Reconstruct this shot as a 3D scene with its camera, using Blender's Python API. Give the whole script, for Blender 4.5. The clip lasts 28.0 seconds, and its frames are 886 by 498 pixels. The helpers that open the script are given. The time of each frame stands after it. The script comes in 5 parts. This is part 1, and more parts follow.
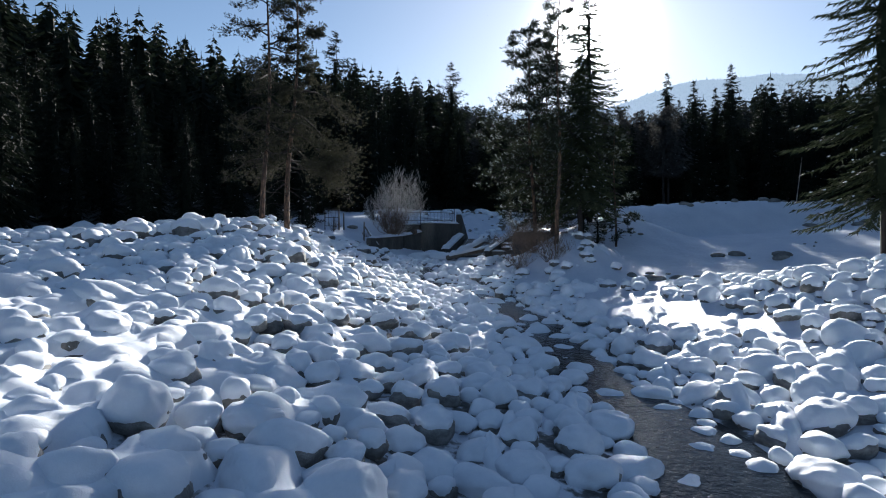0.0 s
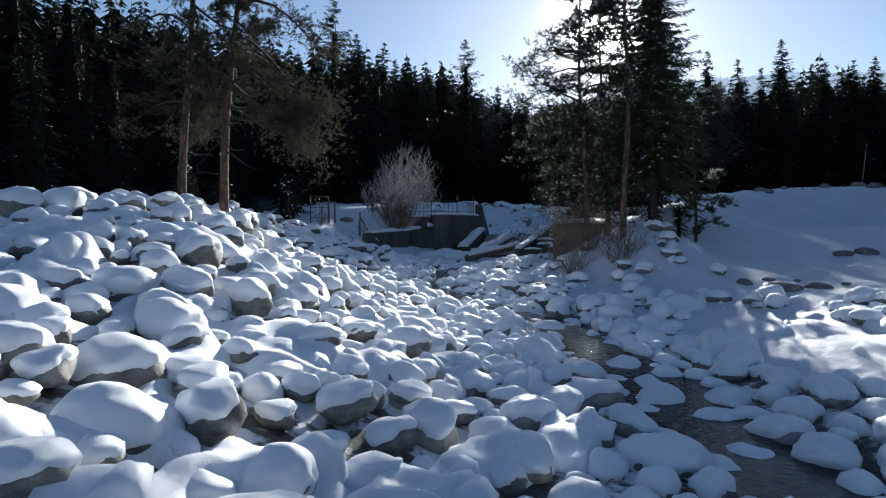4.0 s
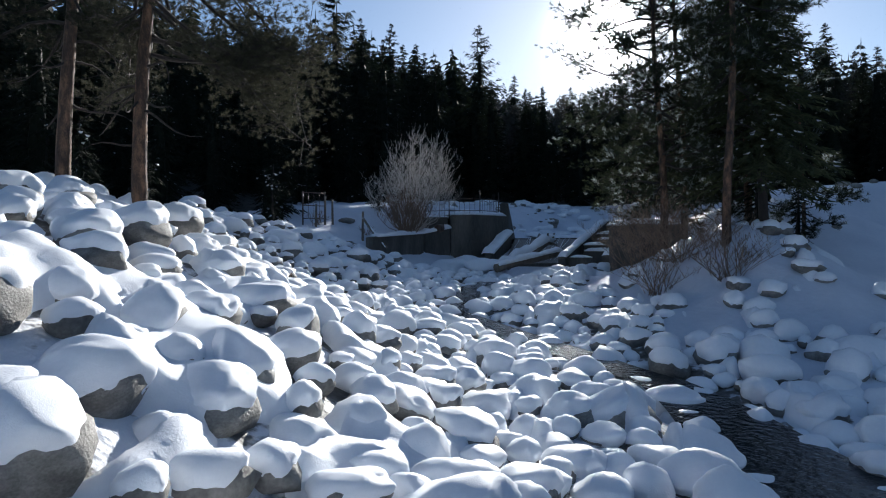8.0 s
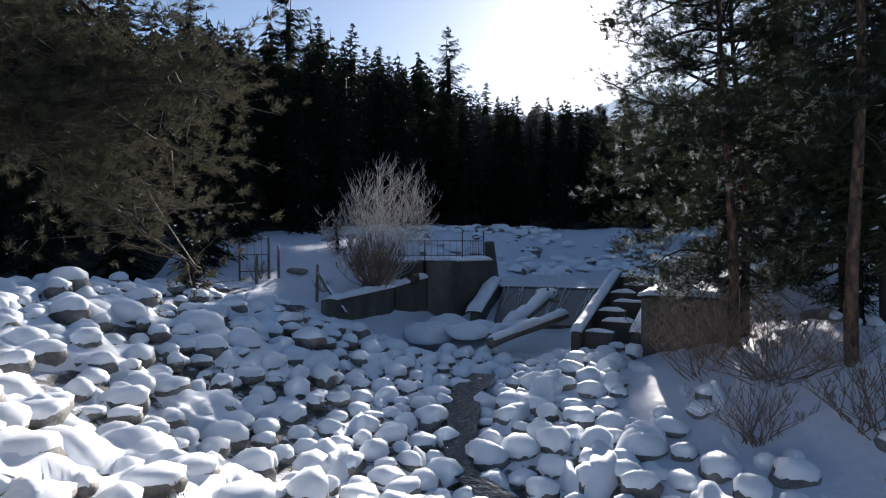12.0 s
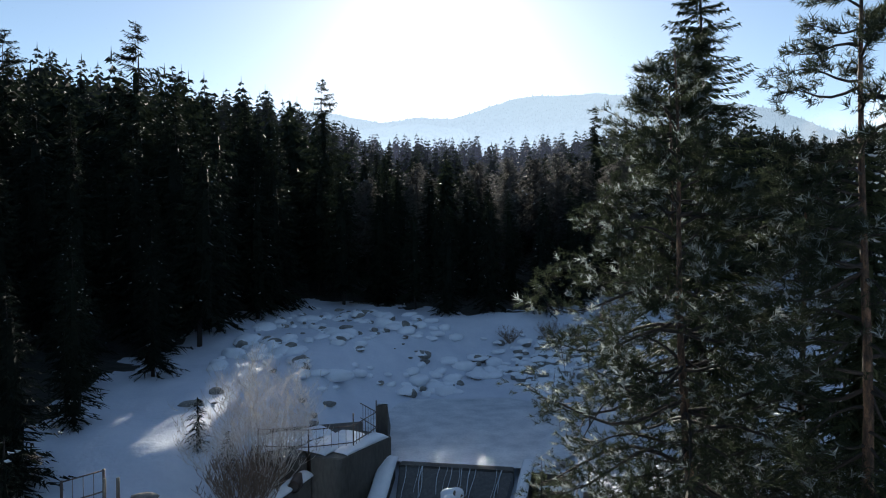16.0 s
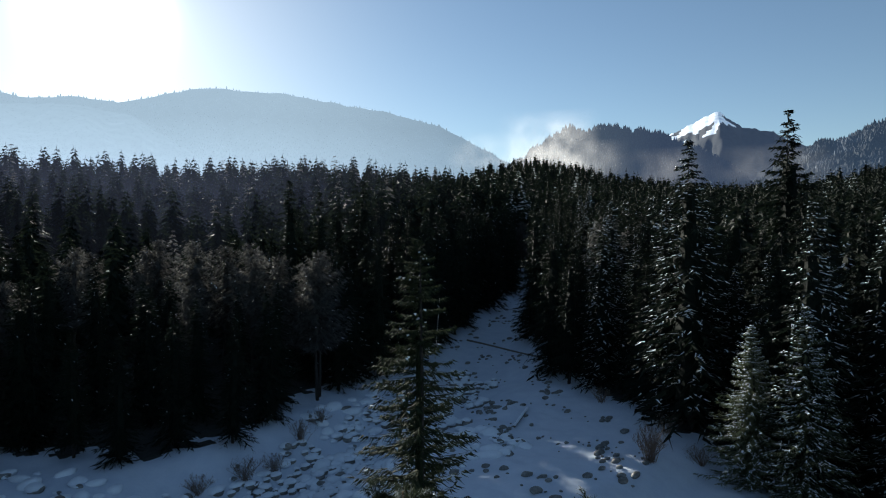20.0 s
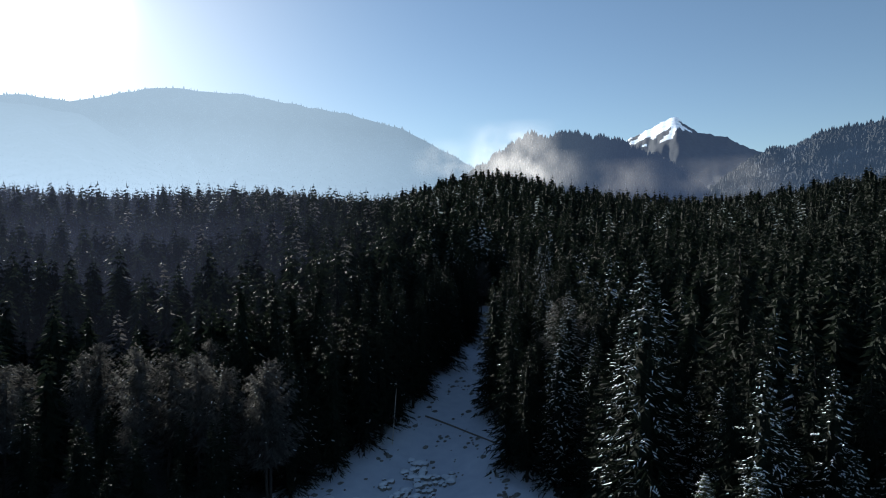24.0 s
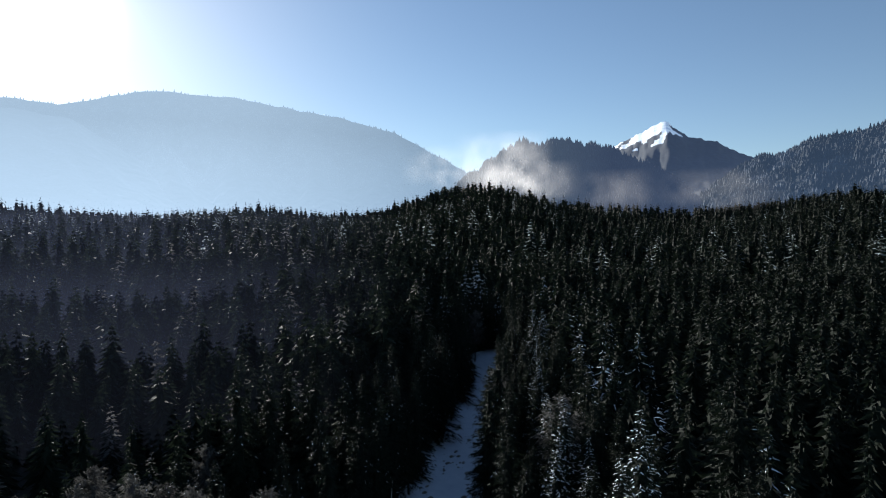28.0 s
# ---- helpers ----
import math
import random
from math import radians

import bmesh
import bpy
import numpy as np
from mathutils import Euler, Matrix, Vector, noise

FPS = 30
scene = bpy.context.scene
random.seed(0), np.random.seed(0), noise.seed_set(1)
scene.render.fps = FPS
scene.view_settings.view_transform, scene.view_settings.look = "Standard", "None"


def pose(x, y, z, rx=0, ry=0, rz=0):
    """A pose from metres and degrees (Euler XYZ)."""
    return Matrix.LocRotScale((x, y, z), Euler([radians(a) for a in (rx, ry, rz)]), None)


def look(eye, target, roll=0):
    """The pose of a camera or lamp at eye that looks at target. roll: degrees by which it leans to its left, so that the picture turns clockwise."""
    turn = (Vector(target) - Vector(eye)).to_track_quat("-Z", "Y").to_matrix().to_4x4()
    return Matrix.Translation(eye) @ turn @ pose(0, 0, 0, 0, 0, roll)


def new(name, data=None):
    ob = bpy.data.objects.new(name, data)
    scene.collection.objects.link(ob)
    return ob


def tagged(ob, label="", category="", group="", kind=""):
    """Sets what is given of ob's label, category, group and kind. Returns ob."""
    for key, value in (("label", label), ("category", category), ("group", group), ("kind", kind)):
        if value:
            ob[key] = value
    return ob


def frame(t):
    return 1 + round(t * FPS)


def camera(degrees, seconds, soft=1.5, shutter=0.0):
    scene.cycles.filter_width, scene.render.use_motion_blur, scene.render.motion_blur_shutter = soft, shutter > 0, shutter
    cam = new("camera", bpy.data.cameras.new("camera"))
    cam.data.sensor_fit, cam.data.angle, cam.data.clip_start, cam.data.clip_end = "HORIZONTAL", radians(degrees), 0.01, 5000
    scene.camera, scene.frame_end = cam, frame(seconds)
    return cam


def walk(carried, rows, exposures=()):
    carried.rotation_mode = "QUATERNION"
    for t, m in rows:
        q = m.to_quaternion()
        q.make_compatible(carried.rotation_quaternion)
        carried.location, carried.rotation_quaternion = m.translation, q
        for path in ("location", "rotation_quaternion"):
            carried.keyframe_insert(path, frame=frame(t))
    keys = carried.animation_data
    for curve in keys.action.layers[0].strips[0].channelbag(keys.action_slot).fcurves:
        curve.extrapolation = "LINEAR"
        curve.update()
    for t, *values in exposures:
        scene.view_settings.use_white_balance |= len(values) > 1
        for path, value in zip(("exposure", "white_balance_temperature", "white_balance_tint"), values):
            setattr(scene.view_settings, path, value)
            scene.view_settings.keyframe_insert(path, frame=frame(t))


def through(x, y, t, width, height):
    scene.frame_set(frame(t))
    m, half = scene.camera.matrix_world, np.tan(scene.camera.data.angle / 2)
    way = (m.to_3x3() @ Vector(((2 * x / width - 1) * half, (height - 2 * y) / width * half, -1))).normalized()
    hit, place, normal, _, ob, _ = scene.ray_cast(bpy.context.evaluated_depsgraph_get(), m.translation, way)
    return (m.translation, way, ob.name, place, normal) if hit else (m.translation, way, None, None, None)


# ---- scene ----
cam = camera(71.9, 28.0, soft=1.1)
METRES, EYE, TILT, LEAN, TURN = 80.0, 5.0, -0.9, 0.0, 0.0
ROWS = [
    (0.0, 0.0, 0.0, 0.0, -0.0, 0.0, 0.0),
    (0.5, -0.0002, 0.0212, -0.0007, 0.14, 0.01, -0.0),
    (1.0, -0.0005, 0.0428, -0.0014, 0.29, 0.03, 0.02),
    (1.5, -0.001, 0.0644, -0.0018, 0.38, 0.03, 0.03),
    (2.0, -0.0014, 0.0855, -0.0022, 0.48, 0.05, 0.05),
    (2.5, -0.002, 0.1053, -0.0026, 0.56, 0.06, 0.06),
    (3.0, -0.003, 0.1231, -0.0032, 0.7, 0.09, 0.08),
    (3.5, -0.0045, 0.1393, -0.0032, 0.84, 0.1, 0.09),
    (5.5, -0.0107, 0.1949, -0.004, 1.42, 0.19, 0.12),
    (6.0, -0.0128, 0.2077, -0.0041, 1.44, 0.21, 0.13),
    (6.5, -0.0147, 0.2202, -0.0037, 1.49, 0.2, 0.13),
    (7.0, -0.0166, 0.2333, -0.0024, 1.5, 0.22, 0.15),
    (7.5, -0.0185, 0.2465, -0.0008, 1.5, 0.27, 0.15),
    (8.0, -0.0203, 0.2596, 0.0013, 1.52, 0.29, 0.18),
    (8.5, -0.022, 0.2724, 0.0044, 1.56, 0.23, 0.16),
    (9.0, -0.0237, 0.285, 0.008, 1.56, 0.23, 0.15),
    (9.5, -0.0254, 0.2971, 0.0116, 1.56, 0.24, 0.13),
    (10.0, -0.0271, 0.3089, 0.0156, 1.52, 0.24, 0.14),
    (10.5, -0.0284, 0.3205, 0.021, 1.17, 0.25, 0.15),
    (11.0, -0.0296, 0.3321, 0.0267, 0.91, 0.26, 0.16),
    (11.5, -0.0312, 0.3436, 0.0325, -0.53, 0.26, 0.14),
    (13.5, -0.0346, 0.3831, 0.0683, -6.45, 0.31, 0.48),
    (14.0, -0.0358, 0.3896, 0.0826, -7.68, 0.33, 0.56),
    (14.5, -0.037, 0.3957, 0.0976, -8.67, 0.42, 0.58),
    (15.0, -0.0377, 0.4016, 0.1133, -9.56, 0.43, 0.66),
    (15.5, -0.0384, 0.4071, 0.1304, -11.42, 0.41, 0.75),
    (16.0, -0.0391, 0.4122, 0.149, -14.21, 0.42, 0.74),
    (16.5, -0.0398, 0.4176, 0.1682, -17.57, 0.35, 0.83),
    (17.0, -0.0402, 0.4229, 0.1872, -21.13, 0.31, 0.86),
    (17.5, -0.0411, 0.4275, 0.2061, -24.85, 0.23, 0.74),
    (18.0, -0.0407, 0.4328, 0.2255, -28.3, 0.12, 0.78),
    (18.5, -0.0395, 0.4375, 0.2441, -32.02, 0.06, 0.75),
    (19.0, -0.038, 0.4421, 0.2629, -36.11, -0.03, 0.73),
    (19.5, -0.0354, 0.4464, 0.2816, -39.99, -0.06, 0.76),
    (20.0, -0.0323, 0.4501, 0.3003, -42.97, -0.09, 0.76),
    (20.5, -0.0278, 0.4543, 0.3185, -44.29, -0.08, 0.76),
    (21.0, -0.0226, 0.458, 0.3376, -44.97, -0.1, 0.79),
    (21.5, -0.0177, 0.4611, 0.3568, -45.4, -0.12, 0.83),
    (23.5, -0.0083, 0.4565, 0.4376, -46.26, -0.12, 0.87),
    (24.0, -0.0085, 0.4546, 0.4596, -46.4, -0.09, 0.87),
    (24.5, -0.009, 0.4532, 0.4824, -46.51, -0.07, 0.89),
    (25.0, -0.0101, 0.4528, 0.506, -46.58, -0.04, 0.91),
    (25.5, -0.0108, 0.4529, 0.5298, -46.69, -0.01, 0.91),
    (26.0, -0.0121, 0.4531, 0.5543, -46.8, -0.0, 0.89),
    (26.5, -0.0125, 0.4543, 0.5781, -46.91, 0.01, 0.88),
    (27.0, -0.013, 0.4555, 0.6015, -47.0, 0.01, 0.88),
    (27.5, -0.0133, 0.4565, 0.625, -47.08, 0.01, 0.86),
    (28.0, -0.0132, 0.4574, 0.6486, -47.18, 0.02, 0.86),
]
EXPOSURES = [(0.0, 1.06, 6150, 10), (9.0, 1.03, 6120, 10), (13.0, 1.5, 6500, 15), (14.5, 1.9, 6450, 14), (16.0, 1.5, 6600, 8), (18.0, 1.05, 6450, 5), (20.0, 1.0, 6350, 4), (28.0, 1.05, 6150, 8)]
walk(cam, [(t, pose(0, 0, EYE, TILT, LEAN, TURN) @ pose(METRES * x, METRES * y, METRES * z, 90 + pitch, roll, yaw)) for t, x, y, z, yaw, pitch, roll in ROWS], EXPOSURES)

# ---- light: low winter sun ahead, clear sky ----
SUN_AZ, SUN_EL = radians(13.8), radians(18.1)
SUN_DIR = Vector((math.sin(SUN_AZ) * math.cos(SUN_EL), math.cos(SUN_AZ) * math.cos(SUN_EL), math.sin(SUN_EL)))
SUN_POWER, SKY_POWER, DISC_GLOW, WIDE_GLOW = 5.0, 0.058, 9.0, 0.078

world = bpy.data.worlds.new("winter_sky")
scene.world = world
world.use_nodes = True
wn, wl = world.node_tree.nodes, world.node_tree.links
wn.clear()
sky = wn.new("ShaderNodeTexSky")
sky.sky_type, sky.sun_disc = "NISHITA", False
sky.sun_elevation, sky.sun_rotation = SUN_EL, SUN_AZ
sky.altitude, sky.air_density, sky.dust_density, sky.ozone_density = 1200, 1.0, 0.4, 1.4
w_out, w_bg, w_glow, w_add = (wn.new(k) for k in ("ShaderNodeOutputWorld", "ShaderNodeBackground", "ShaderNodeBackground", "ShaderNodeAddShader"))
w_bg.inputs["Strength"].default_value = SKY_POWER
w_co, w_dot, w_max = wn.new("ShaderNodeTexCoord"), wn.new("ShaderNodeVectorMath"), wn.new("ShaderNodeMath")
w_dot.operation, w_dot.inputs[1].default_value = "DOT_PRODUCT", SUN_DIR
w_max.operation, w_max.inputs[1].default_value = "MAXIMUM", 0.0
wl.new(w_co.outputs["Generated"], w_dot.inputs[0])
wl.new(w_dot.outputs["Value"], w_max.inputs[0])


def glow_term(power, strength):
    p, m = wn.new("ShaderNodeMath"), wn.new("ShaderNodeMath")
    p.operation, p.inputs[1].default_value = "POWER", power
    m.operation, m.inputs[1].default_value = "MULTIPLY", strength
    wl.new(w_max.outputs[0], p.inputs[0])
    wl.new(p.outputs[0], m.inputs[0])
    return m.outputs[0]


w_sum = wn.new("ShaderNodeMath")
w_two = wn.new("ShaderNodeMath")
wl.new(glow_term(1000, DISC_GLOW), w_two.inputs[0])
wl.new(glow_term(170, 0.10), w_two.inputs[1])
wl.new(w_two.outputs[0], w_sum.inputs[0])
wl.new(glow_term(22, WIDE_GLOW), w_sum.inputs[1])
w_glow.inputs["Color"].default_value = (1.0, 0.98, 0.94, 1)
wl.new(w_sum.outputs[0], w_glow.inputs["Strength"])
wl.new(sky.outputs["Color"], w_bg.inputs["Color"])
wl.new(w_bg.outputs[0], w_add.inputs[0])
wl.new(w_glow.outputs[0], w_add.inputs[1])
wl.new(w_add.outputs[0], w_out.inputs["Surface"])

sun = new("sun", bpy.data.lights.new("sun", "SUN"))
sun.data.energy, sun.data.angle, sun.data.color = SUN_POWER, radians(0.53), (1.0, 0.95, 0.87)
sun.matrix_world = look(SUN_DIR * 300, (0, 0, 0))


# ---- materials ----
def material(name):
    m = bpy.data.materials.new(name)
    m.use_nodes = True
    return m, m.node_tree.nodes, m.node_tree.links, m.node_tree.nodes["Principled BSDF"]


def surface(name, stops, rough=0.7, scale=3.0, detail=6.0, bump=0.3, bump_scale=20.0, bump_dist=0.03, stretch=(1, 1, 1), metal=0.0, coords="Object", spread=0.0, fine=None, rough_var=0.0):
    """A surface with a colour ramp over two scales of noise, and fine relief."""
    m, n, l, b = material(name)
    co, mp = n.new("ShaderNodeTexCoord"), n.new("ShaderNodeMapping")
    mp.inputs["Scale"].default_value = stretch
    l.new(co.outputs[coords], mp.inputs["Vector"])
    n1, n2, mix, ramp = n.new("ShaderNodeTexNoise"), n.new("ShaderNodeTexNoise"), n.new("ShaderNodeMath"), n.new("ShaderNodeValToRGB")
    n1.inputs["Scale"].default_value, n1.inputs["Detail"].default_value = scale, detail
    n2.inputs["Scale"].default_value, n2.inputs["Detail"].default_value = fine or scale * 9, 4
    for q in (n1, n2):
        l.new(mp.outputs["Vector"], q.inputs["Vector"])
    mix.operation, mix.inputs[1].default_value = "MULTIPLY_ADD", 0.3
    l.new(n2.outputs["Fac"], mix.inputs[0])
    half = n.new("ShaderNodeMath")
    half.operation, half.inputs[1].default_value = "MULTIPLY", 0.7
    l.new(n1.outputs["Fac"], half.inputs[0])
    l.new(half.outputs[0], mix.inputs[2])
    value = mix.outputs[0]
    if spread:
        info, shift = n.new("ShaderNodeObjectInfo"), n.new("ShaderNodeMath")
        shift.operation, shift.inputs[1].default_value = "MULTIPLY_ADD", spread
        l.new(info.outputs["Random"], shift.inputs[0])
        l.new(value, shift.inputs[2])
        value = shift.outputs[0]
    l.new(value, ramp.inputs["Fac"])
    el = ramp.color_ramp.elements
    while len(el) < len(stops):
        el.new(0.5)
    for e, (p, c) in zip(el, stops):
        e.position, e.color = p, (*c, 1)
    l.new(ramp.outputs["Color"], b.inputs["Base Color"])
    b.inputs["Roughness"].default_value, b.inputs["Metallic"].default_value = rough, metal
    if rough_var:
        rv = n.new("ShaderNodeMapRange")
        rv.inputs["To Min"].default_value, rv.inputs["To Max"].default_value = rough - rough_var, rough + rough_var
        l.new(n1.outputs["Fac"], rv.inputs["Value"])
        l.new(rv.outputs["Result"], b.inputs["Roughness"])
    if bump:
        n3, bp = n.new("ShaderNodeTexNoise"), n.new("ShaderNodeBump")
        n3.inputs["Scale"].default_value, n3.inputs["Detail"].default_value = bump_scale, 5
        bp.inputs["Strength"].default_value, bp.inputs["Distance"].default_value = bump, bump_dist
        l.new(mp.outputs["Vector"], n3.inputs["Vector"])
        l.new(n3.outputs["Fac"], bp.inputs["Height"])
        l.new(bp.outputs["Normal"], b.inputs["Normal"])
    return m


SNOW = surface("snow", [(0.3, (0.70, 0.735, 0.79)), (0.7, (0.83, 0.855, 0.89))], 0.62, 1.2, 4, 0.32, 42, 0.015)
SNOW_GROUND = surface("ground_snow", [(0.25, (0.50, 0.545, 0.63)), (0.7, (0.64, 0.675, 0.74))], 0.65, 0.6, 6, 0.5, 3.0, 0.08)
STONE = surface("river_stone", [(0.3, (0.055, 0.052, 0.047)), (0.5, (0.15, 0.143, 0.13)), (0.72, (0.30, 0.29, 0.265))], 0.75, 2.2, 8, 0.6, 14, 0.03, spread=0.12)
CONCRETE = surface("weathered_concrete", [(0.3, (0.03, 0.029, 0.027)), (0.55, (0.09, 0.085, 0.075)), (0.8, (0.18, 0.165, 0.145))], 0.85, 0.9, 8, 0.5, 12, 0.02, stretch=(1, 1, 0.35))
WET_CONCRETE = surface("wet_concrete", [(0.3, (0.03, 0.032, 0.03)), (0.55, (0.07, 0.068, 0.06)), (0.8, (0.16, 0.16, 0.16))], 0.35, 2.2, 8, 0.6, 9, 0.03, stretch=(2.5, 2.5, 0.2))
PINE_BARK = surface("pine_bark", [(0.36, (0.016, 0.012, 0.010)), (0.48, (0.06, 0.036, 0.024)), (0.64, (0.20, 0.115, 0.068))], 0.85, 7, 8, 1.0, 13, 0.07, stretch=(1, 1, 0.38))
SPRUCE_BARK = surface("spruce_bark", [(0.3, (0.012, 0.010, 0.009)), (0.7, (0.042, 0.033, 0.028))], 0.9, 6, 8, 0.8, 14, 0.03, stretch=(1, 1, 0.4))
DEAD_WOOD = surface("dead_wood", [(0.3, (0.09, 0.075, 0.06)), (0.7, (0.24, 0.20, 0.16))], 0.85, 5, 7, 0.6, 20, 0.02, stretch=(1, 1, 0.3))
FROST_TWIG = surface("frosted_twig", [(0.3, (0.34, 0.29, 0.25)), (0.7, (0.76, 0.73, 0.68))], 0.8, 9, 4, 0, coords="Object")
BROWN_TWIG = surface("bare_twig", [(0.3, (0.11, 0.075, 0.055)), (0.7, (0.27, 0.2, 0.15))], 0.85, 8, 4, 0)
IRON = surface("rusty_iron", [(0.3, (0.05, 0.045, 0.045)), (0.7, (0.16, 0.11, 0.085))], 0.6, 14, 6, 0.3, 60, 0.004, metal=0.5)
# near-black floor: the wood's shade painted over what would be snow
SHADE_FLOOR = surface("shaded_forest_floor", [(0.3, (0.012, 0.014, 0.011)), (0.55, (0.028, 0.028, 0.024)), (0.8, (0.06, 0.06, 0.06))], 0.9, 0.35, 8, 0.6, 1.2, 0.5)
ICE = surface("stream_ice", [(0.35, (0.38, 0.44, 0.50)), (0.65, (0.72, 0.76, 0.80))], 0.28, 0.8, 6, 0.4, 5, 0.02)


def needles(name, dark, light, through=0.25):
    m, n, l, b = material(name)
    info, geo, add, ramp = n.new("ShaderNodeObjectInfo"), n.new("ShaderNodeNewGeometry"), n.new("ShaderNodeMath"), n.new("ShaderNodeValToRGB")
    add.operation, add.inputs[1].default_value = "MULTIPLY_ADD", 0.45
    half = n.new("ShaderNodeMath")
    half.operation, half.inputs[1].default_value = "MULTIPLY", 0.55
    l.new(geo.outputs["Random Per Island"], half.inputs[0])
    l.new(info.outputs["Random"], add.inputs[0])
    l.new(half.outputs[0], add.inputs[2])
    l.new(add.outputs[0], ramp.inputs["Fac"])
    ramp.color_ramp.elements[0].color, ramp.color_ramp.elements[1].color = (*dark, 1), (*light, 1)
    l.new(ramp.outputs["Color"], b.inputs["Base Color"])
    b.inputs["Roughness"].default_value, b.inputs["Specular IOR Level"].default_value = 0.75, 0.12
    tr, mx = n.new("ShaderNodeBsdfTranslucent"), n.new("ShaderNodeMixShader")
    l.new(ramp.outputs["Color"], tr.inputs["Color"])
    mx.inputs["Fac"].default_value = through
    l.new(b.outputs[0], mx.inputs[1])
    l.new(tr.outputs[0], mx.inputs[2])
    l.new(mx.outputs[0], n["Material Output"].inputs["Surface"])
    return m


BED = surface("stream_bed", [(0.40, (0.05, 0.05, 0.046)), (0.47, (0.14, 0.135, 0.125)), (0.52, (0.70, 0.72, 0.77))], 0.7, 0.9, 6, 0.6, 6.0, 0.1, fine=5.0)
# near-black, with the shade among the wood's trees put into the colour
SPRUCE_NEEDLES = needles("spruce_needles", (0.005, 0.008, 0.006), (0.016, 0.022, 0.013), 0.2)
PINE_NEEDLES = needles("pine_needles", (0.012, 0.018, 0.011), (0.056, 0.066, 0.038), 0.30)
FROSTED_NEEDLES = needles("frosted_needles", (0.09, 0.11, 0.10), (0.40, 0.44, 0.44), 0.5)
# paler olive copies with sunlight painted in, the second one frosty too
SUNLIT_NEEDLES = needles("sunlit_spruce_needles", (0.018, 0.026, 0.014), (0.085, 0.10, 0.05), 0.35)
SUNLIT_YOUNG_NEEDLES = needles("frosty_sunlit_needles", (0.04, 0.05, 0.028), (0.25, 0.27, 0.165), 0.5)
DARK_PINE = needles("dark_pine_needles", (0.016, 0.018, 0.012), (0.082, 0.080, 0.054), 0.33)
RIMED_NEEDLES = needles("rimed_needles", (0.016, 0.016, 0.015), (0.13, 0.125, 0.118), 0.33)

WATER, _n, _l, _b = material("stream_water")
_b.inputs["Base Color"].default_value = (0.010, 0.014, 0.018, 1)
_b.inputs["Roughness"].default_value = 0.03
_t, _bp, _c = _n.new("ShaderNodeTexNoise"), _n.new("ShaderNodeBump"), _n.new("ShaderNodeTexCoord")
_b.inputs["Specular IOR Level"].default_value = 0.12
_b.inputs["Specular Tint"].default_value = (0.62, 0.82, 1.0, 1)
_t.inputs["Scale"].default_value, _t.inputs["Detail"].default_value = 7.0, 4
_bp.inputs["Strength"].default_value, _bp.inputs["Distance"].default_value = 1.0, 0.035
_l.new(_c.outputs["Object"], _t.inputs["Vector"])
_l.new(_t.outputs["Fac"], _bp.inputs["Height"])
_l.new(_bp.outputs["Normal"], _b.inputs["Normal"])


def haze_glow_material(name, stops, haze_glow, haze_glow_sun, scale):
    """Far slopes whose haze is painted as a glow, brighter sunward and low down."""
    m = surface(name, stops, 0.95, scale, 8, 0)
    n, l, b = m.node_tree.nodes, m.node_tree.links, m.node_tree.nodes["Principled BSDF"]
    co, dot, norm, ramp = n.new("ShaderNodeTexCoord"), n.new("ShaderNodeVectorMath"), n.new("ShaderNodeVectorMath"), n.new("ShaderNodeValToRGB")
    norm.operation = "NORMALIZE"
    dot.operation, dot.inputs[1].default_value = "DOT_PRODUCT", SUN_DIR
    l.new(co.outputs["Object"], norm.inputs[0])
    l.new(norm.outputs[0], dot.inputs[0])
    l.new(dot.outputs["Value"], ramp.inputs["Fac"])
    ramp.color_ramp.elements[0].position, ramp.color_ramp.elements[0].color = 0.68, (*haze_glow, 1)
    ramp.color_ramp.elements[1].position, ramp.color_ramp.elements[1].color = 0.97, (*haze_glow_sun, 1)
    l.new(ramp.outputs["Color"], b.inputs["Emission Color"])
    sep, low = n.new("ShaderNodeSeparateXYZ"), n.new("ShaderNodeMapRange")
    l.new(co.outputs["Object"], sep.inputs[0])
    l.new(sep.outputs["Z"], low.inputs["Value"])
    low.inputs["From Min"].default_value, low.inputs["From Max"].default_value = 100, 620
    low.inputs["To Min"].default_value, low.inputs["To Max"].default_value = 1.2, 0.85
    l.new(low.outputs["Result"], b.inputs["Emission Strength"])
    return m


# ---- mesh helpers ----
def mesh(name, verts, faces, mat, smooth=True, picks=None):
    """A mesh from arrays: verts (n, 3), faces (m, 3 or 4); mat one material or a list with picks per face."""
    verts, faces = np.asarray(verts, dtype=np.float32), np.asarray(faces, dtype=np.int32)
    me = bpy.data.meshes.new(name)
    k = faces.shape[1]
    me.vertices.add(len(verts))
    me.vertices.foreach_set("co", verts.ravel())
    me.loops.add(faces.size)
    me.loops.foreach_set("vertex_index", faces.ravel())
    me.polygons.add(len(faces))
    me.polygons.foreach_set("loop_start", np.arange(0, faces.size, k, dtype=np.int32))
    for q in (mat if isinstance(mat, (list, tuple)) else [mat]):
        me.materials.append(q)
    if picks is not None:
        me.polygons.foreach_set("material_index", np.asarray(picks, dtype=np.int32))
    me.update(calc_edges=True)
    me.validate()
    me.polygons.foreach_set("use_smooth", np.full(len(faces), smooth))
    return me


def part(name, me, parent, label="", m=None):
    ob = new(name, me)
    ob.parent = parent
    if m is not None:
        ob.matrix_basis = m
    return tagged(ob, label)


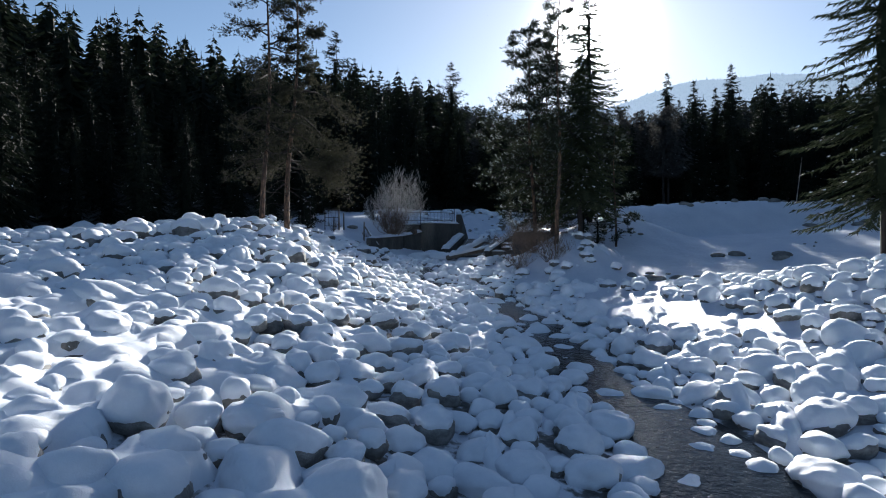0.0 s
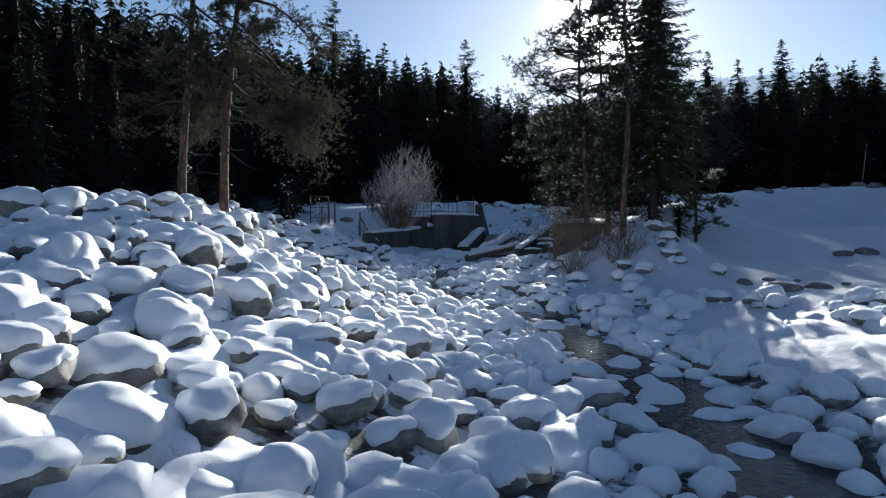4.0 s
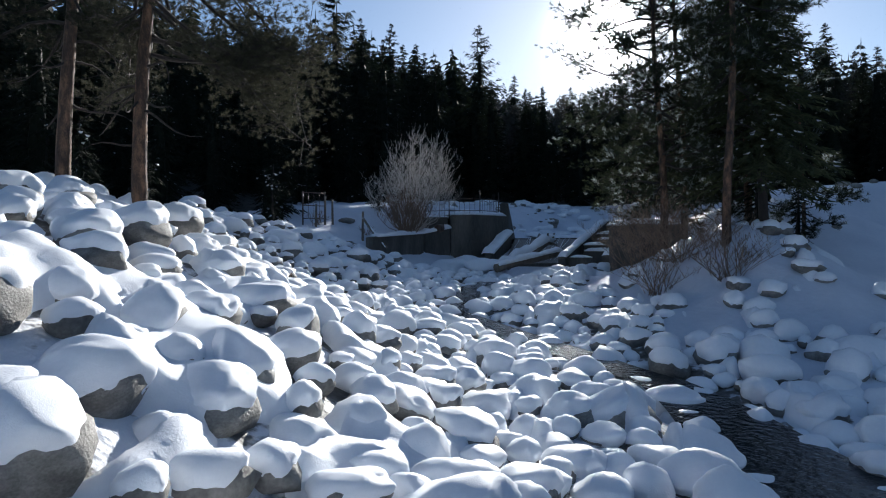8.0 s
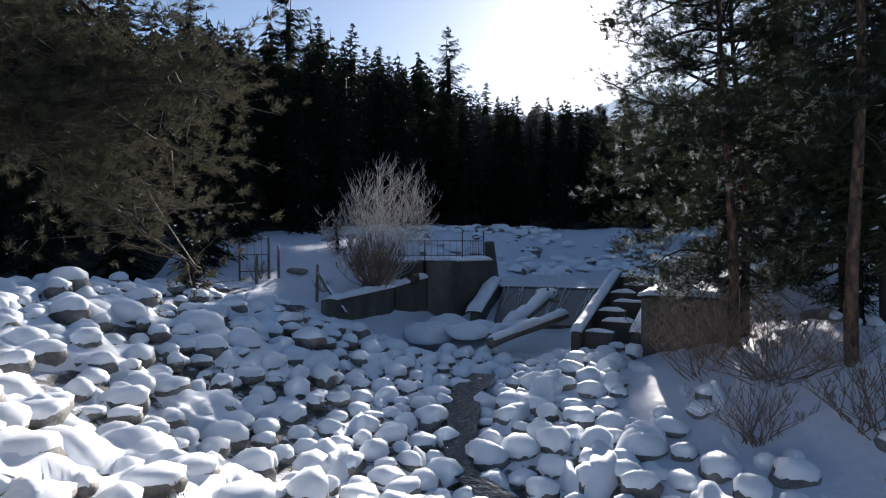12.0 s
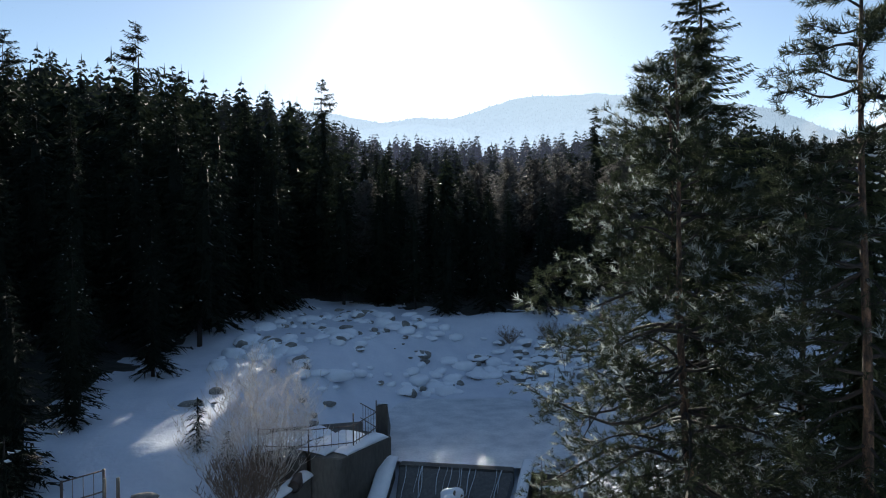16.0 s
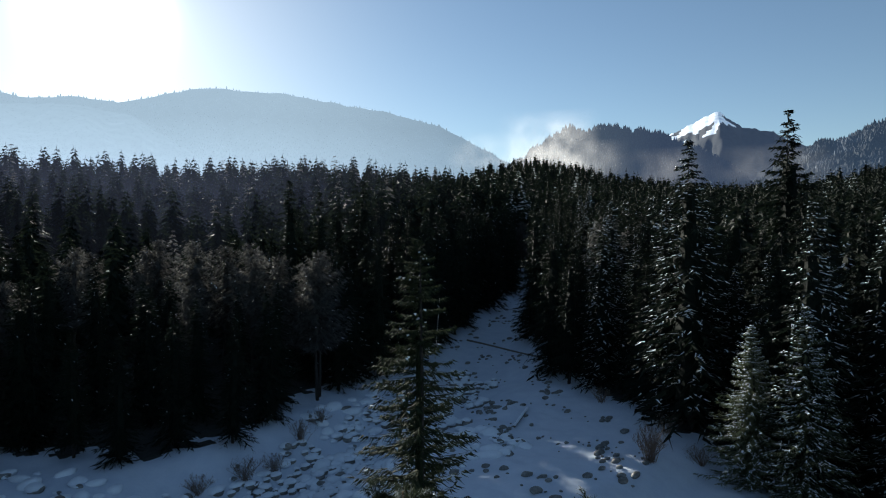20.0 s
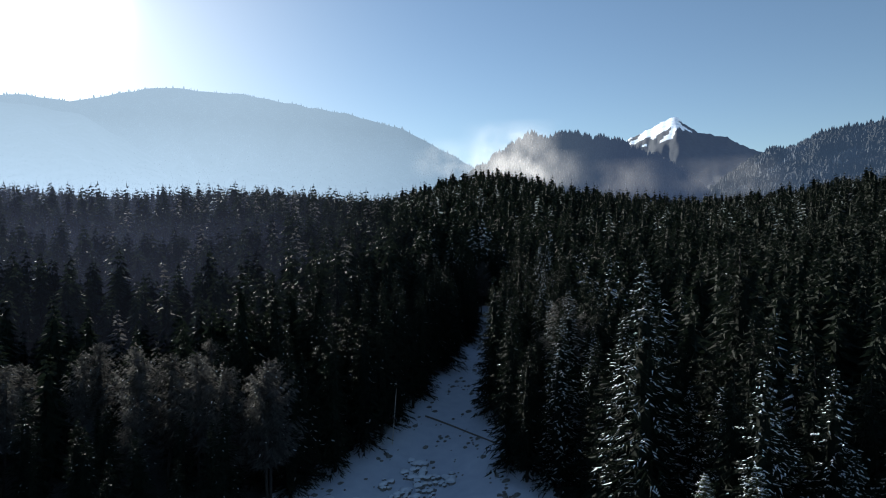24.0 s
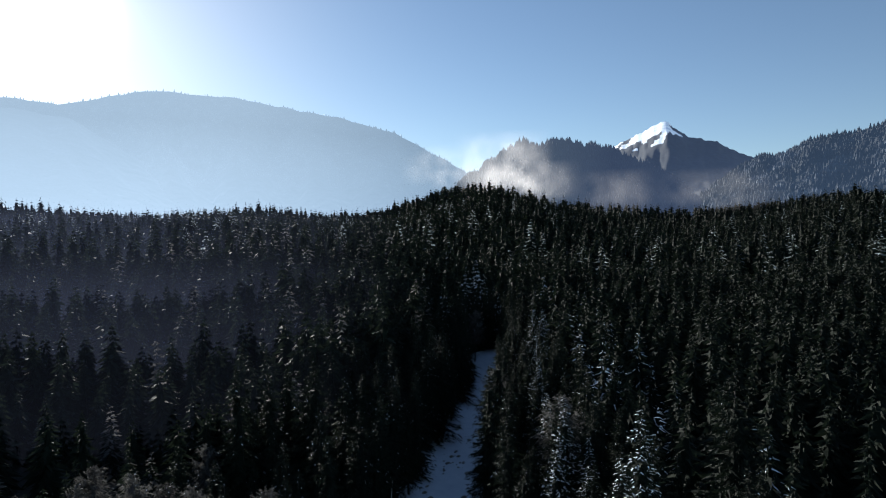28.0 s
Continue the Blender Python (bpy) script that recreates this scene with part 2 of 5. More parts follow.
def join(*sets):
    """Several (verts, faces) into one, with the same corners a face."""
    vs, fs, k = [], [], 0
    for v, f in sets:
        vs.append(np.asarray(v, dtype=float)), fs.append(np.asarray(f) + k)
        k += len(v)
    return np.concatenate(vs), np.concatenate(fs)


def frames_of(d):
    """Two unit vectors across each direction."""
    ref = np.where(np.abs(d[:, 2:3]) > 0.9, np.array([[1.0, 0, 0]]), np.array([[0, 0, 1.0]]))
    u = np.cross(d, ref)
    u /= np.linalg.norm(u, axis=1, keepdims=True)
    return u, np.cross(u, d)


def sprigs(p, d, length, width, flat=1.0):
    """Tapering three-sided sprigs from p along d."""
    d = d / np.linalg.norm(d, axis=1, keepdims=True)
    u, v = frames_of(d)
    n = len(p)
    verts = np.empty((n, 4, 3))
    for k, a in enumerate((0.5, 2.6, 4.7)):
        verts[:, k] = p + d * (length * 0.12)[:, None] * k + u * (width * math.cos(a))[:, None] + v * (width * flat * math.sin(a))[:, None]
    verts[:, 3] = p + d * length[:, None]
    f = np.array([[0, 1, 3], [1, 2, 3], [2, 0, 3]])
    return verts.reshape(-1, 3), (np.arange(n)[:, None, None] * 4 + f).reshape(-1, 3)


def blades(p, d, length, width, seed):
    """Flat tapering sprays from p along d, each turned its own way."""
    d = d / np.linalg.norm(d, axis=1, keepdims=True)
    r = np.random.RandomState(seed)
    s = np.cross(d, r.normal(0, 1, d.shape))
    s /= np.linalg.norm(s, axis=1, keepdims=True) + 1e-6
    v = np.stack([p - s * width[:, None], p + s * width[:, None], p + d * length[:, None]], 1).reshape(-1, 3)
    return v, np.arange(len(v)).reshape(-1, 3)


def tube(points, radii, sides=6, cap=True):
    """A tube of triangles along points."""
    p, r = np.asarray(points, dtype=float), np.asarray(radii, dtype=float)
    d = np.gradient(p, axis=0)
    d /= np.linalg.norm(d, axis=1, keepdims=True) + 1e-9
    ref = np.array([1.0, 0, 0]) if abs(d[0, 2]) > 0.7 else np.array([0, 0, 1.0])
    u = np.cross(d, ref)
    u /= np.linalg.norm(u, axis=1, keepdims=True) + 1e-9
    v = np.cross(u, d)
    a = np.arange(sides) * 2 * math.pi / sides
    ring = p[:, None] + r[:, None, None] * (np.cos(a)[None, :, None] * u[:, None] + np.sin(a)[None, :, None] * v[:, None])
    n = len(p)
    i, j = np.meshgrid(np.arange(n - 1), np.arange(sides), indexing="ij")
    a0, b0 = i * sides + j, i * sides + (j + 1) % sides
    f = np.concatenate([np.stack([a0, b0, b0 + sides], -1).reshape(-1, 3), np.stack([a0, b0 + sides, a0 + sides], -1).reshape(-1, 3)])
    verts = ring.reshape(-1, 3)
    if cap:
        k = len(verts)
        verts = np.concatenate([verts, p[:1], p[-1:]])
        c = np.arange(sides)
        f = np.concatenate([f, np.stack([c, np.full(sides, k), (c + 1) % sides], -1), np.stack([(n - 1) * sides + (c + 1) % sides, np.full(sides, k + 1), (n - 1) * sides + c], -1)])
    return verts, f


def smooth(t):
    t = np.clip(t, 0, 1)
    return t * t * (3 - 2 * t)


def waves(x, y, size, seed=0):
    """Cheap smooth unevenness of about that size, between -1 and 1."""
    r = np.random.RandomState(seed)
    out = np.zeros_like(np.asarray(x, dtype=float))
    for k in range(6):
        a, ph, s = r.uniform(0, 2 * math.pi), r.uniform(0, 6.3), size * r.uniform(0.6, 1.6)
        out = out + np.sin((x * math.cos(a) + y * math.sin(a)) * 2 * math.pi / s + ph)
    return out / 4.0


# ---- the lie of the land ----
STREAM = np.array([(10, -60, -3.5), (7, -15, -0.8), (5.4, 5, 0.3), (4.9, 12, 0.7), (4.5, 20, 1.0), (3.7, 29, 1.4), (2.8, 34.5, 1.7), (0.3, 39.5, 2.0), (-1.7, 43, 2.35), (-1.3, 48.5, 2.8), (0.6, 53, 3.1), (3.6, 57, 3.4), (5.0, 61.6, 3.7),
                   (5.6, 64.0, 4.75), (8, 70, 4.75), (12.5, 76, 4.85), (20, 83, 5.2), (27, 86, 5.5), (40, 89, 6.3), (60, 98, 7.9), (74, 106, 10.0), (95, 121, 12.8), (143, 153, 14.8), (300, 262, 30), (620, 500, 70), (1300, 960, 130)])
_steps = [STREAM[:1]]
for _a, _b2 in zip(STREAM[:-1], STREAM[1:]):
    _k = max(2, min(24, int(np.hypot(*(_b2 - _a)[:2]) / 1.2)))
    _steps.append(_a + (_b2 - _a) * np.linspace(0, 1, _k + 1)[1:, None])
LINE = np.concatenate(_steps)
LINE_DIR = np.gradient(LINE[:, :2], axis=0)
CLEAR = [(-24, -60), (-24, 20), (-19, 40), (-13.5, 53), (-11, 62), (-9, 78), (-6, 91), (-0.5, 102), (5, 99), (9, 95.5), (12.5, 89.5), (19.3, 90.5), (26, 91), (34, 97), (45, 103), (62, 107.5), (82, 117), (118, 139.5), (158, 166),
         (160, 162), (123, 133), (87.5, 111), (72.5, 98), (59.5, 80.5), (53, 65), (50, 52), (47, 42), (42, 30), (38, 10), (38, -60)]


def inside(x, y, poly):
    res = np.zeros(np.shape(x), dtype=bool)
    for (x0, y0), (x1, y1) in zip(poly, poly[1:] + poly[:1]):
        if y0 != y1:
            res ^= ((y0 > y) != (y1 > y)) & (x < (x1 - x0) * (y - y0) / (y1 - y0) + x0)
    return res


def edge_distance(x, y, poly):
    best = np.full(np.shape(x), 1e9)
    for (x0, y0), (x1, y1) in zip(poly, poly[1:] + poly[:1]):
        dx, dy = x1 - x0, y1 - y0
        t = np.clip(((x - x0) * dx + (y - y0) * dy) / (dx * dx + dy * dy), 0, 1)
        best = np.minimum(best, np.hypot(x - x0 - t * dx, y - y0 - t * dy))
    return best


def along_stream(x, y):
    """Height of the stream's bed beside a place, and how far to its right the place lies."""
    x, y = np.atleast_1d(np.asarray(x, dtype=float)), np.atleast_1d(np.asarray(y, dtype=float))
    zs, ds = np.empty(len(x)), np.empty(len(x))
    for k in range(0, len(x), 20000):
        dx, dy = x[k:k + 20000, None] - LINE[None, :, 0], y[k:k + 20000, None] - LINE[None, :, 1]
        d2 = dx * dx + dy * dy
        w = 1.0 / (d2 + 0.4) ** 3
        i = d2.argmin(1)
        zs[k:k + 20000] = (w * LINE[None, :, 2]).sum(1) / w.sum(1)
        q = np.arange(len(i))
        side = np.sign(LINE_DIR[i, 1] * dx[q, i] - LINE_DIR[i, 0] * dy[q, i])
        ds[k:k + 20000] = np.sqrt(d2[q, i]) * np.where(side == 0, 1, side)
    return zs, ds


def hill(x, y, cx, cy, r, h, ry=None):
    return h * np.exp(-((x - cx) / r) ** 2 - ((y - cy) / (ry or r)) ** 2)


def far_rise(x, y):
    """How the wooded ground climbs towards the mountains."""
    r, az = np.hypot(x, y), np.degrees(np.arctan2(x, y))
    slope = 0.062 + 0.030 * smooth((az - 38) / 8) + 0.062 * np.exp(-((az - 48.5) / 6.5) ** 2) + 0.012 * np.exp(-((az - 59) / 5) ** 2) + 0.03 * np.exp(-((az - 79) / 6) ** 2)
    return slope * (np.clip(r - 200, 0, 560) + 0.5 * np.maximum(r - 760, 0))


def wood_rise(x, y):
    """The hillside that the wood behind the weir climbs."""
    az = np.degrees(np.arctan2(x, y))
    e = np.where(inside(x, y, CLEAR), 0, edge_distance(x, y, CLEAR))
    return 0.19 * np.clip(e - 6, 0, 92) * smooth((47 - az) / 8) * smooth((az + 75) / 20) * smooth((y - 30) / 50)


def land(x, y):
    x, y = np.atleast_1d(np.asarray(x, dtype=float)), np.atleast_1d(np.asarray(y, dtype=float))
    zs, d = along_stream(x, y)
    r = np.hypot(x, y)
    near = smooth((330 - r) / 150)
    zs = np.where(r > 160, zs * near + (14 + 0.0 * r) * (1 - near), zs)
    up = smooth((y - 59) / 5)                      # above the weir
    left, right = np.maximum(-d, 0), np.maximum(d, 0)
    crest = 2.2 + 1.25 * smooth((y - 14) / 20) - 0.5 * smooth((y - 46) / 10)
    low = crest * smooth((left - 2.6) / 11.0) - 0.35 * smooth((left - 14) / 8) + 0.06 * np.maximum(left - 24, 0) * (left < 400)
    low = low + (0.9 - 0.5 * smooth((y - 30) / 10)) * smooth((right - 3) / 8) + 0.035 * np.maximum(right - 12, 0)
    a = np.abs(d)
    half = 5.4 - 3.9 * smooth((x - 11) / 9)
    high = (3.7 - 2.2 * smooth((x - 25) / 30)) * smooth((a - half) / 8.5) + 0.055 * np.maximum(a - 14, 0) * (1 - smooth((r - 150) / 200))
    low = np.minimum(low, 6 + 0.02 * a)
    high = np.minimum(high, 10)
    z = zs + low * (1 - up) + high * up
    z = z - 0.55 * np.exp(-((d - 0.2) / 1.5) ** 2) * (1 - up) * smooth((58 - y) / 3)
    z = z + hill(x, y, 9.2, 44.2, 3.6, 2.7, 4.5) + hill(x, y, 15.5, 54, 5.0, 3.0) + hill(x, y, 20, 21, 7.0, 2.4, 10) + hill(x, y, 11, 58, 3.5, 1.0)
    z = z + hill(x, y, -9.2, 34.5, 3.5, 0.5, 5) + hill(x, y, -1.6, 58.6, 3.0, -1.7, 3.0) - hill(x, y, 3.6, 57.5, 2.2, 0.5, 2.5)
    z = z + far_rise(x, y) + wood_rise(x, y)
    z = z - 9 * np.exp(-((np.degrees(np.arctan2(x, y)) - 16) / 12) ** 2) * smooth((r - 135) / 45) * smooth((330 - r) / 90)
    rough = smooth((a - 1.5) / 3) * (1 - smooth((r - 130) / 60))
    z = z + rough * (0.12 * waves(x, y, 4.5, 3) + 0.09 * waves(x, y, 1.9, 4) + 0.22 * waves(x, y, 14, 5))
    z = z + smooth((r - 200) / 300) * 7 * waves(x, y, 190, 8)
    return z


def ground_at(x, y):
    return float(land(x, y)[0])


def axis_steps(lo, hi, fine_lo, fine_hi, step, grow=1.09):
    out, s, v = list(np.arange(fine_lo, fine_hi, step)), step, fine_hi
    while v < hi:
        out.append(v)
        s *= grow
        v += s
    out.append(hi)
    s, v = step, fine_lo - step
    while v > lo:
        out.insert(0, v)
        s *= grow
        v -= s
    out.insert(0, lo)
    return np.array(out)


gx, gy = axis_steps(-2600, 4600, -26, 64, 0.55), axis_steps(-2600, 4600, -4, 112, 0.55)
GX, GY = np.meshgrid(gx, gy)
gz = land(GX.ravel(), GY.ravel())
gv = np.stack([GX.ravel(), GY.ravel(), gz], 1)
gi, gj = np.meshgrid(np.arange(len(gy) - 1), np.arange(len(gx) - 1), indexing="ij")
g0 = (gi * len(gx) + gj).ravel()
gf = np.stack([g0, g0 + 1, g0 + len(gx) + 1, g0 + len(gx)], 1)
gc = gv[gf].mean(1)
# ground inside the woods takes the floor with shade in its colour
g_wood_shade = ~inside(gc[:, 0], gc[:, 1], CLEAR) & (edge_distance(gc[:, 0], gc[:, 1], CLEAR) > 4.5 + 1.6 * waves(gc[:, 0], gc[:, 1], 5, 11))
_zs, _gd = along_stream(gc[:, 0], gc[:, 1])
g_bed = (np.abs(gc[:, 1] - 26) < 30) & (_gd > -13) & (_gd < 3.0)
ground = tagged(new("ground", mesh("ground", gv, gf, [SNOW_GROUND, SHADE_FLOOR, BED], True, np.where(g_wood_shade, 1, np.where(g_bed, 2, 0)))), "snow-covered valley ground, shade painted dark under the woods", "ground", kind="structure")

# ---- water: the stream between the boulders, the iced pool behind the weir ----
ws = LINE[(LINE[:, 1] > -30) & (LINE[:, 1] < 51.0) & (LINE[:, 0] < 12)]
ws = np.stack([np.interp(np.linspace(0, 1, 260), np.linspace(0, 1, len(ws)), ws[:, k]) for k in range(3)], 1)
wd = np.gradient(ws[:, :2], axis=0)
wd /= np.linalg.norm(wd, axis=1, keepdims=True)
wn2 = np.stack([wd[:, 1], -wd[:, 0]], 1)
w_open = 1 - 0.62 * smooth((ws[:, 1] - 31) / 5)
w_l, w_r = (1.1 + 0.3 * np.sin(ws[:, 1] * 0.7)) * w_open, (1.4 + 0.4 * np.sin(ws[:, 1] * 0.53 + 1)) * w_open
lift = -0.10
wv = np.concatenate([np.column_stack([ws[:, :2] + wn2 * (s * q)[:, None], ws[:, 2] + lift]) for s, q in ((-1, w_l), (-0.33, w_l), (0.33, w_r), (1, w_r))])
wk = np.arange(259)
wf = np.concatenate([np.stack([c * 260 + wk, (c + 1) * 260 + wk, (c + 1) * 260 + wk + 1, c * 260 + wk + 1], 1) for c in range(3)])
tagged(new("stream_water", mesh("stream_water", wv, wf, WATER)), "dark shallow stream running between snowy boulders", "water", kind="structure")

# ---- backdrop: mountains beyond the woods ----
def mountain(name, label, az, el, dist, mat, seed, foot=60.0, spur=0.10, picks=None, mats=None, fuzz=0, fuzz_from=0.05, fuzz_size=0.011):
    """A massif whose crest stands at these elevations (degrees) over these bearings, sloping down towards the valley."""
    n, k = 150, 34
    a = np.linspace(az[0], az[-1], n)
    t = np.linspace(0, 1, k)
    e = np.interp(a, az, el)
    e = np.convolve(np.pad(e, 4, mode="edge"), np.hanning(9) / np.hanning(9).sum(), mode="valid")
    top = dist * np.tan(np.radians(e)) + 56
    r = np.random.RandomState(seed)
    A, T = np.meshgrid(a, t, indexing="ij")
    top = top + dist * 0.0022 * waves(a * 40, a * 0, 60, seed) + dist * 0.0012 * waves(a * 40, a * 0, 17, seed + 1)
    reach = dist * 0.42
    R = dist - reach * (1 - T)
    ridge = waves(A * 30 + T * 160, T * 150, 150, seed + 2) + 0.45 * waves(A * 30 - T * 120, T * 200, 60, seed + 3) + 0.2 * waves(A * 30, T * 220, 22, seed + 4)
    Z = foot + (top[:, None] - foot) * (T ** 1.25) * (1 + spur * ridge * np.sin(np.pi * T))
    back = np.stack([np.sin(np.radians(a)) * (dist + 260), np.cos(np.radians(a)) * (dist + 260), top * 0 - 40], 1)
    V = np.stack([np.sin(np.radians(A)) * R, np.cos(np.radians(A)) * R, Z], -1).reshape(-1, 3)
    i, j = np.meshgrid(np.arange(n - 1), np.arange(k - 1), indexing="ij")
    q = (i * k + j).ravel()
    F = np.stack([q, q + k, q + k + 1, q + 1], 1)
    b0 = len(V)
    m = np.arange(n - 1)
    F = np.concatenate([F, np.stack([b0 + n + m, b0 + n + m + 1, b0 + m + 1, b0 + m], 1)])
    V = np.concatenate([V, back, V.reshape(n, k, 3)[:, -1]]) + (-1, 37, 0)
    if fuzz:
        g = V[:n * k].reshape(n, k, 3)
        fi, fj = r.uniform(0, n - 1.01, fuzz), (k - 1.01) * r.uniform(fuzz_from, 1, fuzz) ** 0.7
        ii, jj, u, w = fi.astype(int), fj.astype(int), (fi % 1)[:, None], (fj % 1)[:, None]
        p = (g[ii, jj] * (1 - u) + g[ii + 1, jj] * u) * (1 - w) + (g[ii, jj + 1] * (1 - u) + g[ii + 1, jj + 1] * u) * w
        h = dist * fuzz_size * r.uniform(0.5, 1.25, fuzz)[:, None]
        a0 = r.uniform(0, 6.28, fuzz)
        ring = [p + np.stack([np.cos(a0 + q * 1.571), np.sin(a0 + q * 1.571), np.full(fuzz, -0.1)], 1) * h * 0.34 for q in range(4)]
        cv = np.stack(ring + [p + np.array([0, 0, 1.0]) * h], 1).reshape(-1, 3)
        cf = (np.arange(fuzz)[:, None, None] * 5 + np.array([[0, 1, 4], [1, 2, 4], [2, 3, 4], [3, 0, 4]])[None]).reshape(-1, 3)
        tagged(new("backdrop_wood", mesh("backdrop_wood", cv, cf, mat, False)), "far spruces covering a mountainside with painted haze", "woods", kind="stuff")
    pk = None
    if picks is not None:
        c = V[F].mean(1)
        pk = picks(c)
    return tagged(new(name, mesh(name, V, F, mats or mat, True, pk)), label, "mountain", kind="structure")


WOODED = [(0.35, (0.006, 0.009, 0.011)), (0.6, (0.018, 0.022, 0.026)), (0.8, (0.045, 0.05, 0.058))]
# the two colours after the stops are painted haze glow
HAZE_NEAR = haze_glow_material("haze_glow_slope", [(0.35, (0.02, 0.028, 0.035)), (0.6, (0.05, 0.06, 0.07)), (0.8, (0.11, 0.12, 0.135))], (0.026, 0.058, 0.098), (0.225, 0.29, 0.36), 0.02)
HAZE_MID = haze_glow_material("haze_glow_hill", WOODED, (0.017, 0.025, 0.045), (0.06, 0.08, 0.10), 0.03)
HAZE_RIGHT = haze_glow_material("frosted_wooded_hill", [(0.4, (0.008, 0.011, 0.014)), (0.55, (0.025, 0.03, 0.038)), (0.72, (0.10, 0.115, 0.14))], (0.013, 0.021, 0.036), (0.07, 0.09, 0.11), 0.012)
PEAK_SNOW = haze_glow_material("snow_field", [(0.4, (0.5, 0.56, 0.66)), (0.6, (0.88, 0.9, 0.93))], (0.10, 0.13, 0.18), (0.2, 0.22, 0.24), 0.02)
mountain("backdrop_long_mountain", "long wooded mountain with painted bright blue haze", [-48, -30, -12, -4, 3, 6, 9.3, 12, 15.2, 17, 21, 28.2, 33, 37.6, 42.3, 47.5, 49.6, 53], [7, 9.5, 10.3, 10.8, 11.6, 11, 10.4, 11.2, 10.9, 11.4, 12.7, 12.7, 12.1, 11.3, 10.4, 7.6, 6.5, 3.5], 3400, HAZE_NEAR, 5, spur=0.2, fuzz=12000, fuzz_from=0.3, fuzz_size=0.0042)
mountain("backdrop_left_spur", "nearer wooded spur with painted blue haze", [-30, 0, 7, 11.3, 15.7, 18.9, 23.1, 25, 28], [8, 9, 9.8, 10.4, 10.0, 8.2, 5.7, 3.5, 1], 2700, HAZE_NEAR, 15)
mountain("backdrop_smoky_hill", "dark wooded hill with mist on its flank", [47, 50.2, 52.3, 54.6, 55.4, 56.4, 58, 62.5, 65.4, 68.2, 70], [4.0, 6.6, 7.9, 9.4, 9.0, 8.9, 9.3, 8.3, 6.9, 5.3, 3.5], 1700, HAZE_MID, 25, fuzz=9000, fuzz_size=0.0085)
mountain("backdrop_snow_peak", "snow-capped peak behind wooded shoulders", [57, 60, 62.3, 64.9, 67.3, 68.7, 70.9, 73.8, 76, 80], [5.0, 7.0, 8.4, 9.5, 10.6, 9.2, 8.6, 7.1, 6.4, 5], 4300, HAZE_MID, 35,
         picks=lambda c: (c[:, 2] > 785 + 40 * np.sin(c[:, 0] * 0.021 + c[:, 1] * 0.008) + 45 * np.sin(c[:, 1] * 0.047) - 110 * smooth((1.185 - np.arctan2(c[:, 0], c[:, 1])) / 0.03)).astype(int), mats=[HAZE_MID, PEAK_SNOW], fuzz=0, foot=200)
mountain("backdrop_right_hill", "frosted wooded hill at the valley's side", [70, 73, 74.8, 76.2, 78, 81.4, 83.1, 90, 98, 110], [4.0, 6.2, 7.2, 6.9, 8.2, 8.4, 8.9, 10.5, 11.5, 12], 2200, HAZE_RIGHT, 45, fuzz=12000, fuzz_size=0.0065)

# mist drifting along the smoky hill's foot and flank
MIST, _n, _l, _b = material("drifting_mist")
_out, _tr, _em, _mx = _n["Material Output"], _n.new("ShaderNodeBsdfTransparent"), _n.new("ShaderNodeBsdfTranslucent"), _n.new("ShaderNodeMixShader")
_em.inputs["Color"].default_value = (0.92, 0.89, 0.88, 1)
_co, _no, _rp, _uv, _ma = _n.new("ShaderNodeTexCoord"), _n.new("ShaderNodeTexNoise"), _n.new("ShaderNodeValToRGB"), _n.new("ShaderNodeAttribute"), _n.new("ShaderNodeMath")
_no.inputs["Scale"].default_value, _no.inputs["Detail"].default_value = 0.022, 5
_l.new(_co.outputs["Object"], _no.inputs["Vector"])
_rp.color_ramp.elements[0].position, _rp.color_ramp.elements[1].position = 0.34, 0.68
_l.new(_no.outputs["Fac"], _rp.inputs["Fac"])
_uv.attribute_name = "mist_haze_amount"
_ma.operation = "MULTIPLY"
_l.new(_rp.outputs["Color"], _ma.inputs[0])
_l.new(_uv.outputs["Fac"], _ma.inputs[1])
_l.new(_ma.outputs[0], _mx.inputs["Fac"])
_l.new(_tr.outputs[0], _mx.inputs[1])
_l.new(_em.outputs[0], _mx.inputs[2])
_l.new(_mx.outputs[0], _out.inputs["Surface"])


def mist(az0, az1, el0, el1, dist, thick):
    """A bank of mist hung along a hillside."""
    n, k = 30, 12
    a, e = np.meshgrid(np.radians(np.linspace(az0, az1, n)), np.radians(np.linspace(el0, el1, k)), indexing="ij")
    V = np.stack([np.sin(a) * dist - 1, np.cos(a) * dist + 37, np.tan(e) * dist + 56], -1).reshape(-1, 3)
    i, j = np.meshgrid(np.arange(n - 1), np.arange(k - 1), indexing="ij")
    q = (i * k + j).ravel()
    me = mesh("backdrop_mist_haze", V, np.stack([q, q + k, q + k + 1, q + 1], 1), MIST)
    u, w = np.meshgrid(np.linspace(-1, 1, n), np.linspace(-1, 1, k), indexing="ij")
    fade = np.clip(1 - u * u, 0, 1) ** 1.5 * np.clip(1 - w * w, 0, 1) ** 1.2 * thick
    me.attributes.new("mist_haze_amount", "FLOAT", "POINT").data.foreach_set("value", fade.ravel().astype(np.float32))
    ob = tagged(new("backdrop_mist_haze", me), "thin sunlit mist drifting along a wooded hill", "mist", kind="structure")
    ob.visible_shadow = False
    return ob


mist(48, 57.5, 4.0, 10.4, 975, 0.34)
mist(49, 60, 3.4, 7.6, 970, 0.28)
mist(59, 67, 2.6, 6.6, 972, 0.09)
mist(66, 77, 2.4, 6.4, 968, 0.10)
mist(43, 52, 4.6, 9.2, 1650, 0.10)

